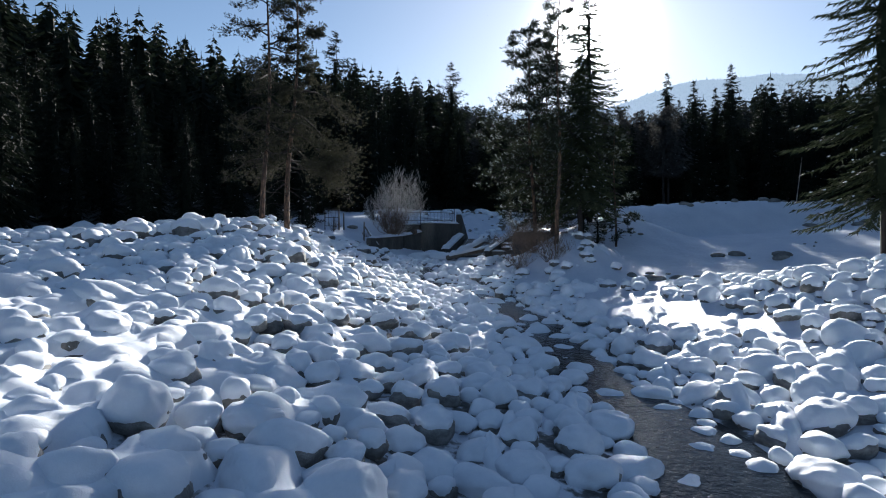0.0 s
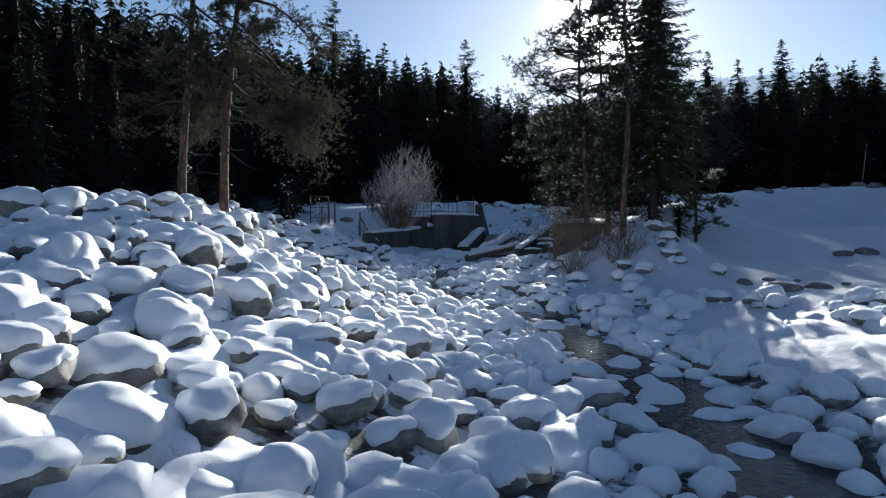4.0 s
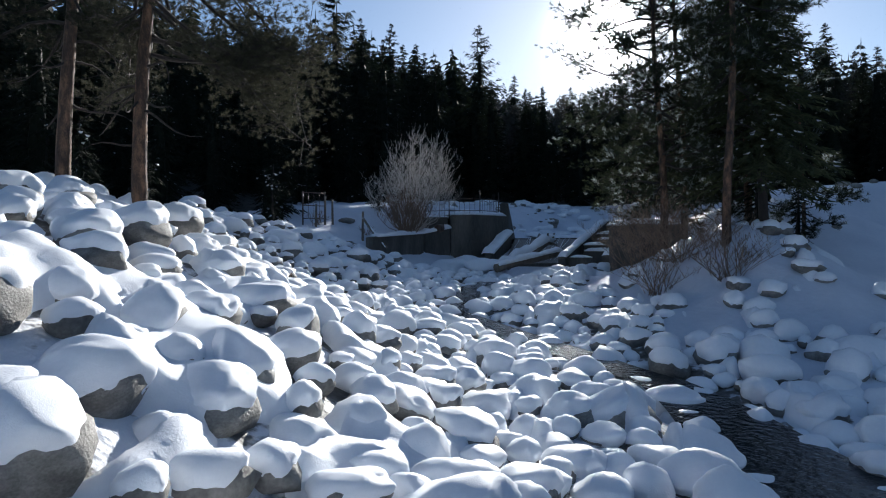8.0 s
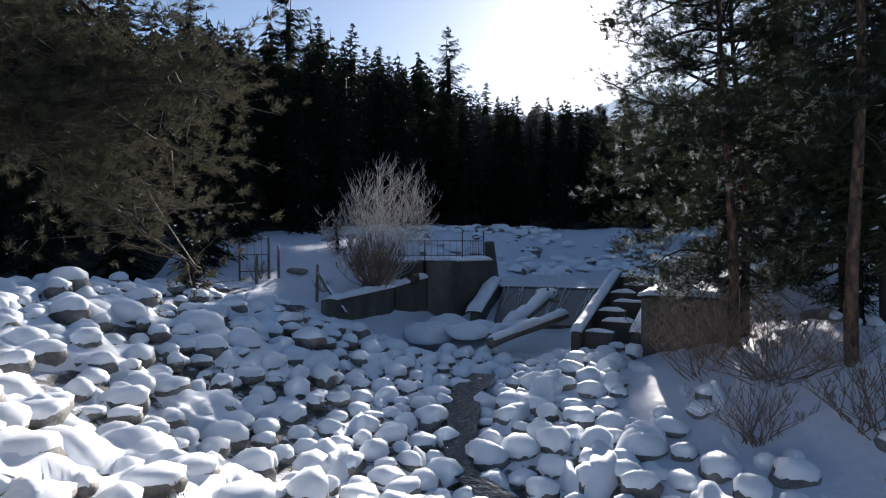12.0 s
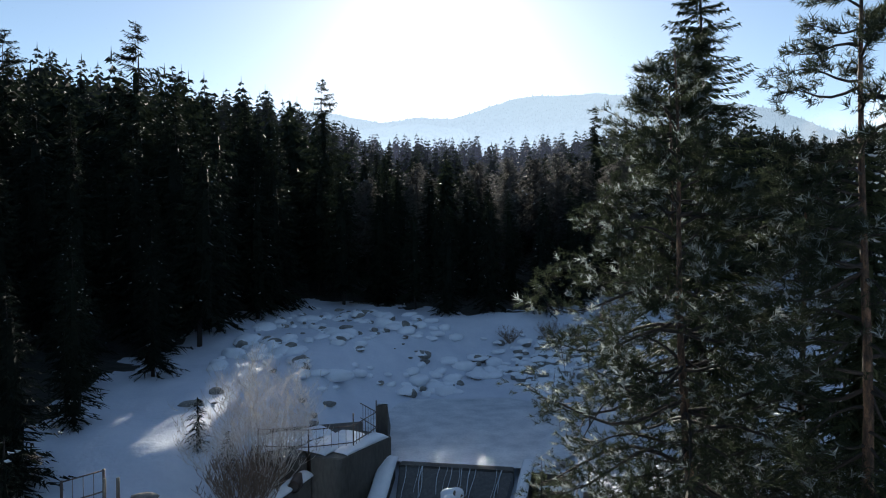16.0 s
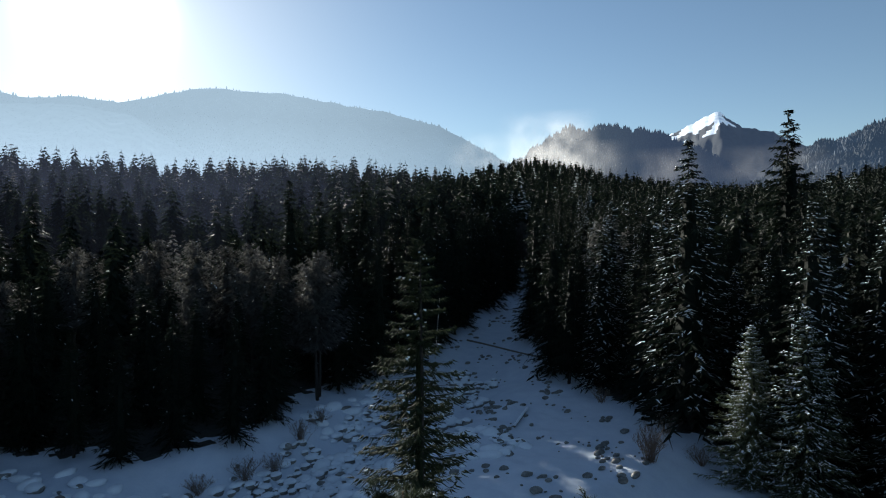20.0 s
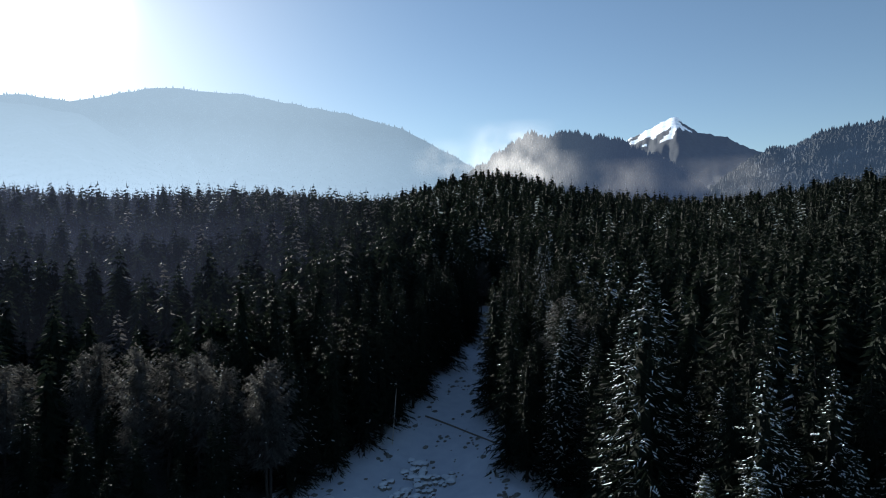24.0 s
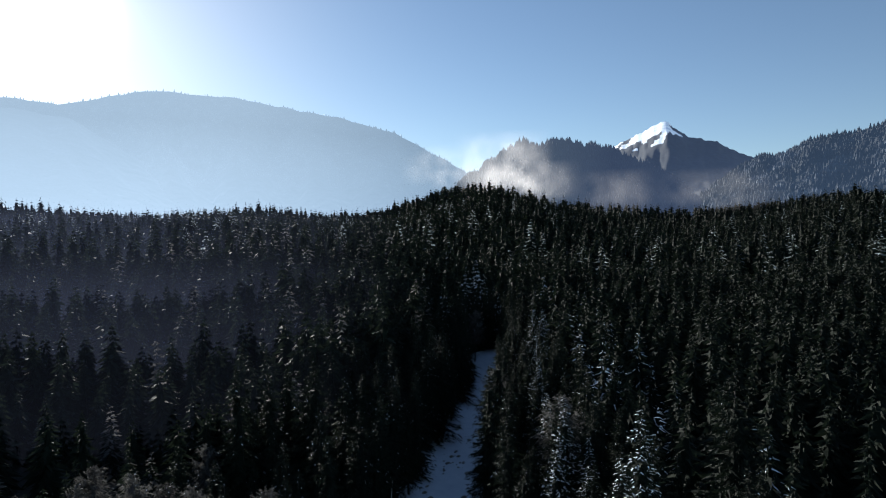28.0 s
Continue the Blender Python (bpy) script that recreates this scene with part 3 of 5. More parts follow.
# haze painted as see-through blue sheets in arcs, thicker towards the sun
HAZE_SHEET, _n, _l, _b = material("haze_sheet")
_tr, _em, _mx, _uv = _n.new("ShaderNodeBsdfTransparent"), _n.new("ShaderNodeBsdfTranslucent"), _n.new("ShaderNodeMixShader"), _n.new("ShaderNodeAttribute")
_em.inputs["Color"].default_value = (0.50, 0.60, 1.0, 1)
_uv.attribute_name = "mist_haze_amount"
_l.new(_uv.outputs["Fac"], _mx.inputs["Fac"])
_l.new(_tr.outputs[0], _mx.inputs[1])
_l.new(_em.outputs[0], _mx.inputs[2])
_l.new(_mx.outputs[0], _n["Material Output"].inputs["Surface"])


def haze_sheet(dist, z0, z1, thick):
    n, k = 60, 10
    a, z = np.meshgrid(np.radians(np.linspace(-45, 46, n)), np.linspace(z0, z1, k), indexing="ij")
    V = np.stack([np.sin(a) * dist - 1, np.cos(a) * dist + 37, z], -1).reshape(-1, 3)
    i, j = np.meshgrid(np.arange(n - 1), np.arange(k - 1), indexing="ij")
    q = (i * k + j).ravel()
    me = mesh("backdrop_mist_haze", V, np.stack([q, q + k, q + k + 1, q + 1], 1), HAZE_SHEET)
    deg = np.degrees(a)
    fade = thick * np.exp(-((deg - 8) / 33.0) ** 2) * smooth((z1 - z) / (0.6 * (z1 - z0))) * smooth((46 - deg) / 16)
    me.attributes.new("mist_haze_amount", "FLOAT", "POINT").data.foreach_set("value", fade.ravel().astype(np.float32))
    ob = tagged(new("backdrop_mist_haze", me), "see-through blue sheet painting haze over the spruce wood", "mist", kind="structure")
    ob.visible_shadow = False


haze_sheet(105, 0, 58, 0.003)
haze_sheet(142, 0, 62, 0.012)
haze_sheet(185, 0, 66, 0.020)
haze_sheet(255, 0, 72, 0.030)
haze_sheet(355, 0, 80, 0.042)
haze_sheet(530, 0, 92, 0.060)


# ---- trees ----
def spruce_data(seed, H, R, whorls, per, twigs, low=0.05, snow=0.06, droop=0.5, mat=None, wide=1.0, name="spruce", flat=False, inner=0.16, slope=0.30, spray=0.42):
    """Trunk, crown and snow meshes of one spruce."""
    r = np.random.RandomState(seed)
    i = np.repeat(np.arange(whorls), per)
    n = len(i)
    frac = low + (0.985 - low) * ((i + r.uniform(-0.45, 0.45, n)) / (whorls - 0.2))
    frac = np.clip(frac, low, 0.985)
    az = r.uniform(0, 2 * math.pi, n)
    side = 1 + 0.22 * np.sin(az + r.uniform(0, 6)) * (1 - frac)
    length = (R * np.tanh(slope * H * (1 - frac) / R) * np.clip(0.7 + 3 * frac, 0, 1) + 0.12) * r.uniform(0.6, 1.15, n) * side
    rise = 0.55 * (frac - 0.45)
    ps, ds, ls, wd_, br = [], [], [], [], []
    ca, sa = np.cos(az), np.sin(az)

    def at(s):
        out = s * length
        z = frac * H + length * (rise * s - droop * s ** 1.6 + 0.22 * s ** 4)
        return np.stack([ca * out, sa * out, z], 1)

    for k in range(twigs):
        s = (k + r.uniform(0.2, 0.9, n)) / twigs
        p = at(s)
        turn = az + np.where(r.rand(n) < 0.5, -1, 1) * r.uniform(0.25, 1.15, n)
        d = np.stack([np.cos(turn), np.sin(turn), -r.uniform(0.15, 0.9, n)], 1)
        ps.append(p), ds.append(d)
        ls.append((spray * length * (1.15 - 0.6 * s) + 0.16) * r.uniform(0.6, 1.2, n))
        wd_.append(0.05 * wide * (0.6 + 0.25 * length) * r.uniform(0.7, 1.4, n))
        br.append(s)
    p0 = at(np.full(n, 0.0))
    tip = at(np.full(n, 0.92)) - p0
    ps.append(p0), ds.append(tip), ls.append(np.linalg.norm(tip, axis=1)), wd_.append(0.03 * wide * (0.6 + 0.3 * length)), br.append(np.zeros(n))
    ps.append(np.array([[0, 0, H * 0.94]] * 5)), ds.append(np.column_stack([r.uniform(-.2, .2, (5, 2)), np.ones(5)])), ls.append(np.full(5, H * 0.045)), wd_.append(np.full(5, 0.03)), br.append(np.zeros(5))
    P, D, Ls, W, S = np.concatenate(ps), np.concatenate(ds), np.concatenate(ls), np.concatenate(wd_), np.concatenate(br)
    shape = blades(P, D, Ls, W * 1.5, seed) if flat else sprigs(P, D, Ls, W)
    # solid core added inside the crown to block light coming through
    hz = np.linspace(low + 0.02, 0.80, 9)
    shade_core = tube(np.column_stack([0 * hz, 0 * hz, hz * H]), (R * np.tanh(slope * H * (1 - hz) / R)) * inner * (1 + 0.15 * np.sin(np.arange(9) * 2.4 + seed)), 7)
    shape = join(shape, shade_core)
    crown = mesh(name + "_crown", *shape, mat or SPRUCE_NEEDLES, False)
    tz = np.linspace(-0.4, H * 0.95, 9)
    tr = tube(np.column_stack([0.12 * np.sin(tz * 0.4 + seed), 0.12 * np.cos(tz * 0.33 + seed) - 0.12, tz]), (H * 0.0095 + 0.05) * (1 - np.linspace(0, 1, 9)) ** 0.9 + 0.012, 7)
    trunk = mesh(name + "_trunk", *tr, SPRUCE_BARK)
    load = None
    if snow:
        pick = (r.rand(len(P)) < snow) & (S > 0.25)
        q = P[pick] + np.array([0, 0, 0.05])
        dd = D[pick] * np.array([1, 1, 0.5])
        load = mesh(name + "_snow", *sprigs(q, dd, Ls[pick] * 0.62, np.maximum(W[pick] * 1.15, 0.07), 0.6), SNOW, True)
    return trunk, crown, load


def plant(kind, datas, x, y, label, category="tree", group="", turn=0.0, scale=1.0, tilt=(0.0, 0.0), sink=0.15, z=None):
    trunk, crown, load = datas
    e = new(kind)
    e.matrix_basis = pose(x, y, (ground_at(x, y) if z is None else z) - sink, tilt[0], tilt[1], turn) @ Matrix.Diagonal((scale, scale, scale, 1))
    part("trunk", trunk, e)
    part("crown", crown, e)
    if load:
        tagged(part("snow_load", load, e, "white snow lying on the boughs"), kind="stuff")
    return tagged(e, label, category, group)


def pine_data(seed, H, R, start, limbs, tufts, lean=(0.0, 0.0), frost=0.0, girth=0.17, needle=0.2, bushy=1.0, dead=8, droopy=0.25, name="pine", toward=None, mats=None, fine=0.085, reach_out=(), slim_from=2.0, shy=None):
    """A pine: bare trunk with flaking bark, curved limbs, needle tufts towards their ends."""
    r = np.random.RandomState(seed)
    tz = np.linspace(-0.3, H, 12)
    cx = lean[0] * tz / H + 0.12 * np.sin(tz * 0.5 + seed)
    cy = lean[1] * tz / H + 0.10 * np.cos(tz * 0.43 + seed)
    trunk = mesh(name + "_trunk", *tube(np.column_stack([cx, cy, tz]), girth * (1 - 0.93 * np.clip(tz / H, 0, 1) ** 0.85) + 0.012, 9), PINE_BARK)
    limb_meshes, P, D, Lw = [], [], [], []
    for k in range(limbs + dead):
        wood = []
        is_dead = k >= limbs
        f = r.uniform(start * 0.55, start * 1.2) if is_dead else start + (0.995 - start) * ((k + r.rand()) / limbs)
        az = r.uniform(0, 2 * math.pi)
        g = (f - start) / (1 - start)
        ln = R * (0.35 if is_dead else min(1.0, 0.55 + 1.6 * max(g, 0)) * (1.04 - max(g, 0)) ** 0.6) * r.uniform(0.6, 1.15)
        if toward and not is_dead:
            ln = min(ln * (1 + 0.35 * math.cos(az - toward)), 4.7)
        ln = max(ln, 0.16 * R)
        if shy and shy[0] < (az + math.pi) % (2 * math.pi) - math.pi < shy[1]:
            ln = min(ln, 2.0)
        if f > slim_from:
            ln *= 0.5
        if k < len(reach_out):
            f, az, ln = reach_out[k]
            g = (f - start) / (1 - start)
        s = np.linspace(0, 1, 7)
        bend = r.uniform(-0.5, 0.5) if k >= len(reach_out) else 0.1
        a = az + bend * s
        up = (-droopy + (0.45 + droopy) * max(g, 0)) if not is_dead else -0.3
        z = f * H + ln * (up * s + r.uniform(-0.2, 0.05) * s * s + 0.10 * np.sin(s * 5 + k))
        bx, by = np.interp(f * H, tz, cx), np.interp(f * H, tz, cy)
        pts = np.column_stack([bx + np.cos(a) * ln * s, by + np.sin(a) * ln * s, z])
        wood.append(tube(pts, (0.022 + 0.011 * ln) * (1 - 0.85 * s), 4, False))
        if is_dead:
            limb_meshes.append(mesh(name + "_limb", *join(*wood), SPRUCE_BARK))
            continue
        m = int(tufts * (0.4 + 0.6 * ln / R) * (2.3 if k < len(reach_out) else 1))
        subs = max(4, m // 9)
        sp = np.concatenate([[1.0], r.uniform(0.3, 1.0, subs - 1) ** 0.8])
        base_s = np.stack([np.interp(sp, s, pts[:, c]) for c in range(3)], 1)
        spread = 0.30 * ln * (0.35 + 0.65 * sp)
        reach = np.column_stack([r.normal(0, 1, subs) * spread * 0.62, r.normal(0, 1, subs) * spread * 0.62, r.normal(0.1, 0.6, subs) * spread * 0.5])
        reach[0] *= 0.15
        own = r.randint(0, subs, m)
        t_own = (0.2 + 0.9 * r.rand(m) ** 0.5)[:, None]
        q = base_s[own] + reach[own] * t_own
        off = r.normal(0, 1, (m, 3)) * (0.08 + 0.036 * ln) * np.array([1, 1, 0.7]) * (0.4 + 0.6 * t_own)
        for c in range(subs):
            wood.append(tube(np.array([base_s[c], base_s[c] + reach[c] * 0.5 + [0, 0, -0.03], base_s[c] + reach[c] * 1.05]), [0.014, 0.010, 0.005], 3, False))
        for c in range(0, m, 3):
            wood.append(tube(np.array([q[c], q[c] + off[c] * 1.05]), [0.006, 0.003], 3, False))
        spread = 0.2
        limb_meshes.append(mesh(name + "_limb", *join(*wood), SPRUCE_BARK))
        P.append(q + off)
        out = np.column_stack([np.cos(az) * np.ones(m), np.sin(az) * np.ones(m), np.full(m, 0.55)]) + off / (np.linalg.norm(off, axis=1, keepdims=True) + 0.03) * 1.1
        D.append(out / np.linalg.norm(out, axis=1, keepdims=True))
        Lw.append(np.full(m, needle) * r.uniform(0.7, 1.25, m))
    P, D, Lw = np.concatenate(P), np.concatenate(D), np.concatenate(Lw)
    k = int(11 * bushy)
    u, v = frames_of(D)
    n = len(P)
    ang = r.uniform(0, 2 * math.pi, (n, k))
    open_ = r.uniform(0.35, 1.15, (n, k))
    nd = D[:, None] * np.cos(open_)[..., None] + (u[:, None] * np.cos(ang)[..., None] + v[:, None] * np.sin(ang)[..., None]) * np.sin(open_)[..., None]
    base = P[:, None] + D[:, None] * (r.uniform(-0.5, 0.6, (n, k)) * Lw[:, None])[..., None]
    side = np.cross(nd, r.normal(0, 1, (n, k, 3)))
    side /= np.linalg.norm(side, axis=2, keepdims=True) + 1e-6
    w = (fine * Lw)[:, None, None]
    V = np.stack([base - side * w, base + side * w, base + nd * Lw[:, None, None]], 2).reshape(-1, 3)
    F = np.arange(len(V)).reshape(-1, 3)
    picks = (np.repeat(r.rand(n), k) < frost).astype(int)
    crown = mesh(name + "_crown", V, F, mats or [PINE_NEEDLES, FROSTED_NEEDLES], False, picks)
    return trunk, crown, limb_meshes


def plant_pine(datas, x, y, label, turn=0.0, scale=1.0, sink=0.1, group=""):
    trunk, crown, limb_meshes = datas
    e = new("pine_tree")
    e.matrix_basis = pose(x, y, ground_at(x, y) - sink, 0, 0, turn) @ Matrix.Diagonal((scale, scale, scale, 1))
    part("trunk", trunk, e, "orange-brown flaking bark")
    for me in limb_meshes:
        part("limb", me, e)
    tagged(part("crown", crown, e), kind="stuff")
    return tagged(e, label, "tree", group)


# the pair of pines on the boulder bank
plant_pine(pine_data(3, 15.5, 4.3, 0.20, 64, 210, needle=0.105, bushy=3.8, lean=(0.7, 0.3), droopy=0.5, toward=1.2, mats=[DARK_PINE, FROSTED_NEEDLES], frost=0.0, fine=0.036, reach_out=[(0.52, 0.70, 4.2), (0.42, 0.80, 4.5), (0.37, 0.5, 3.8), (0.33, 0.45, 3.5), (0.30, 0.9, 3.6), (0.27, 0.6, 3.3)], slim_from=0.47, shy=(-1.7, 0.35), name="bank_pine_a"), -8.75, 34.3, "pine with bare reddish trunk standing among snowy boulders", group="pair of pines")
plant_pine(pine_data(4, 15.0, 3.4, 0.24, 52, 115, needle=0.105, bushy=3.4, lean=(0.5, -0.3), droopy=0.4, mats=[DARK_PINE, FROSTED_NEEDLES], frost=0.0, fine=0.04, girth=0.15, name="bank_pine_b"), -9.75, 33.3, "slimmer pine with bare trunk beside its twin on the boulder bank", group="pair of pines")
# the clump on the knoll beside the stream
plant_pine(pine_data(11, 18.4, 2.9, 0.30, 66, 80, droopy=0.6, frost=0.10, bushy=1.5, girth=0.16, needle=0.17, fine=0.05, name="knoll_pine_a"), 8.1, 43.0, "tall pine on the snowy knoll with sparse crown", group="clump on the knoll")
plant_pine(pine_data(12, 17.0, 4.8, 0.13, 96, 115, frost=0.13, bushy=1.7, needle=0.17, fine=0.05, lean=(-0.6, 0.4), name="knoll_pine_b"), 8.9, 49.4, "bushy frosted pine on the snowy knoll", group="clump on the knoll")
plant_pine(pine_data(13, 17.0, 4.6, 0.14, 92, 115, frost=0.16, bushy=1.7, needle=0.17, fine=0.05, lean=(-0.6, 0.0), name="knoll_pine_c"), 7.0, 46.8, "frost-rimmed pine leaning over the stream", group="clump on the knoll")
big = spruce_data(21, 22.7, 3.4, 46, 9, 34, spray=0.18, low=0.05, snow=0.012, droop=0.3, wide=0.6, inner=0.07, slope=0.31, mat=SUNLIT_NEEDLES, name="knoll_spruce")
plant("spruce_tree", big, 12.9, 54.4, "tall slim spruce behind the pines on the knoll", group="clump on the knoll")
plant("spruce_tree", spruce_data(22, 13.5, 3.4, 40, 10, 32, spray=0.18, low=0.20, snow=0.02, droop=0.6, wide=0.65, mat=SUNLIT_NEEDLES, name="knoll_spruce_low"), 10.0, 44.6, "dark spruce with hanging boughs on the knoll", group="clump on the knoll")
plant("spruce_tree", spruce_data(23, 23.0, 4.3, 40, 9, 46, low=0.14, snow=0.03, droop=0.42, wide=0.5, spray=0.14, inner=0.16, mat=SUNLIT_NEEDLES, name="field_spruce"), 20.8, 28.6, "large spruce with drooping boughs beside the snowy boulder bank")
plant_pine(pine_data(15, 13.5, 3.5, 0.1, 56, 90, frost=0.2, bushy=1.3, needle=0.17, fine=0.055, name="knoll_pine_e"), 10.6, 47.0, "bushy pine among the knoll's trees", group="clump on the knoll")
plant_pine(pine_data(14, 9.5, 2.2, 0.12, 40, 50, frost=0.2, girth=0.09, name="knoll_pine_d"), 13.6, 48.4, "slender young pine beside the knoll's trees", group="clump on the knoll")
# young spruces at the edge of the far clearing
plant("spruce_tree", spruce_data(24, 17.0, 4.0, 44, 11, 34, spray=0.18, low=0.04, snow=0.2, wide=0.55, droop=0.25, inner=0.1, slope=0.36, mat=SUNLIT_YOUNG_NEEDLES, name="edge_spruce_a"), 51.6, 52.2, "young spruce dusted with snow at the wood's edge", group="spruces at the clearing's edge")
plant("spruce_tree", spruce_data(25, 14.5, 3.8, 42, 11, 34, spray=0.18, low=0.04, snow=0.2, wide=0.55, droop=0.25, inner=0.1, slope=0.36, mat=SUNLIT_YOUNG_NEEDLES, name="edge_spruce_b"), 52.6, 56.7, "young spruce dusted with snow at the wood's edge", group="spruces at the clearing's edge")

# ---- the woods: nearest rows tree by tree ----
MID = [spruce_data(100 + k, 25.0, rr, 34, 9, 12, low=lo, snow=sn * 0.5, droop=dr, wide=0.95, flat=True, inner=0.30, name="wood_spruce") for k, (rr, lo, sn, dr) in enumerate(
    [(4.4, 0.05, 0.012, 0.4), (3.9, 0.08, 0.02, 0.5), (5.0, 0.05, 0.01, 0.35), (4.2, 0.12, 0.012, 0.3), (3.7, 0.06, 0.03, 0.5)])]
SNOWY = [spruce_data(120 + k, 24.0, rr, 34, 9, 12, low=0.05, snow=0.22, droop=0.5, wide=0.9, flat=True, inner=0.30, name="snowy_spruce") for k, rr in enumerate((4.2, 3.7))]
FROSTY = [spruce_data(130 + k, 17.0, rr, 18, 8, 18, low=0.36, snow=0.01, droop=-0.2, mat=RIMED_NEEDLES, wide=0.75, flat=True, inner=0.1, slope=0.8, name="frosted_tree") for k, rr in enumerate((3.3, 2.8))]
LARCH = spruce_data(140, 27.0, 7.0, 24, 8, 16, low=0.12, snow=0.0, droop=0.12, wide=0.8, inner=0.10, flat=True, slope=0.42, name="open_spruce")
DARK_LABEL, SNOW_LABEL, FROST_LABEL = "dark spruce in the wood around the clearing", "spruce carrying snow on its boughs in the wood", "pale frost-covered tree in front of the dark wood"


def skyline(x, y):
    """The highest that the tree tops reach over a place: kept lower sunward, to let sun onto the boulders."""
    x, y = np.asarray(x, dtype=float), np.asarray(y, dtype=float)
    r, az = np.hypot(x, y), np.degrees(np.arctan2(x, y))
    gap = np.exp(-((az - 13) / 13.0) ** 4)
    far = 5 + r * (0.30 - 0.072 * gap - 0.03 * smooth((az + 12) / 16) + 0.075 * smooth((-az - 19) / 9))
    close = 5 + np.hypot(x + 6, y - 46) * (0.55 - 0.215 * gap)
    return np.where(r > 420, 999.0, np.minimum(far, close))


def wood_tree(x, y, top, datas, h0, label, turn=None, kind="spruce_tree"):
    z = ground_at(x, y)
    s = (top - z) / h0
    return plant(kind, datas, x, y, label, group="trees of the wood", turn=random.uniform(0, 360) if turn is None else turn, scale=s, tilt=(random.uniform(-1.5, 1.5), random.uniform(-1.5, 1.5)))


wood_tree(1.9, 116.4, 39.4, LARCH, 27, "tall spruce rising over the wood behind the weir")
wood_tree(-17.0, 96.8, 38.6, LARCH, 27, "tall open-crowned spruce rising over the wood")
wood_tree(-28.0, 96.5, 37.0, LARCH, 27, "tall broad spruce rising over the dark wood")
wood_tree(44.6, 121, 38.8, MID[1], 25, "slim dark spruce rising over the wood")
wood_tree(54.5, 116.5, 39.2, MID[2], 25, "tall spruce rising over the wood beside the clearing")
wood_tree(58.4, 64.6, 39.8, SNOWY[0], 24, "tall spruce carrying snow at the clearing's edge")
wood_tree(73.6, 60.2, 44.0, MID[3], 25, "very tall spruce rising over the wood")
wood_tree(61.8, 71.5, 27.0, MID[1], 25, DARK_LABEL)
wood_tree(66.0, 80.0, 32.0, SNOWY[0], 24, SNOW_LABEL)
wood_tree(81.5, 88.5, 33.0, FROSTY[0], 17, FROST_LABEL)
wood_tree(-41.3, 94.4, 33.0, LARCH, 27, DARK_LABEL)
wood_tree(-37.0, 70, 31.0, MID[2], 25, DARK_LABEL)
for fx, fy, ft in ((14, 107, 27), (17, 102.5, 25), (10.5, 110, 28), (7, 104, 25.5), (20.5, 105, 25)):
    wood_tree(fx, fy, ft, MID[int(fx) % 5], 25, DARK_LABEL)
for fx, fy, ft, ff in ((24.7, 121.0, 29.2, 0), (22.6, 119.6, 27.6, 1), (27.3, 114.5, 29.0, 1), (29.2, 110.5, 28.4, 0), (31.0, 106.5, 28.6, 1), (32.9, 103.6, 27.2, 0), (36.2, 100.4, 26.9, 1), (37.4, 101.5, 27.8, 0), (14.2, 117.5, 28.2, 1), (16.8, 121.5, 27.5, 0)):
    wood_tree(fx, fy, ft, FROSTY[ff], 17, FROST_LABEL, kind="frosted_tree")
taken = [(1.9, 116.4), (-17, 96.8), (44.6, 121), (54.5, 116.5), (58.4, 64.6), (73.6, 60.2), (57.2, 70.5), (66, 80), (81.5, 88.5), (24.7, 121), (27.3, 114.5), (29.2, 110.5), (31, 106.5), (32.9, 103.6), (34.9, 98), (37.4, 101.5), (14.2, 117.5), (16.8, 121.5), (22.6, 119.6)]


def scatter(n_try, x0, x1, y0, y1, gap, seed, test, have=()):
    """Places at least gap apart."""
    r = np.random.RandomState(seed)
    cells, out = {}, []
    for q in have:
        cells.setdefault((int(q[0] // gap), int(q[1] // gap)), []).append(q)
    xs, ys = r.uniform(x0, x1, n_try), r.uniform(y0, y1, n_try)
    ok = test(xs, ys)
    for x, y in zip(xs[ok], ys[ok]):
        i, j = int(x // gap), int(y // gap)
        if all((x - a) ** 2 + (y - b) ** 2 >= gap * gap for di in (-1, 0, 1) for dj in (-1, 0, 1) for a, b in cells.get((i + di, j + dj), ())):
            cells.setdefault((i, j), []).append((x, y))
            out.append((x, y))
    return out


def in_front_rows(x, y):
    d = edge_distance(x, y, CLEAR)
    az = np.degrees(np.arctan2(x, y - 5))
    return ~inside(x, y, CLEAR) & (d > 1.8) & (d < 26) & (az > -62) & (az < 90)


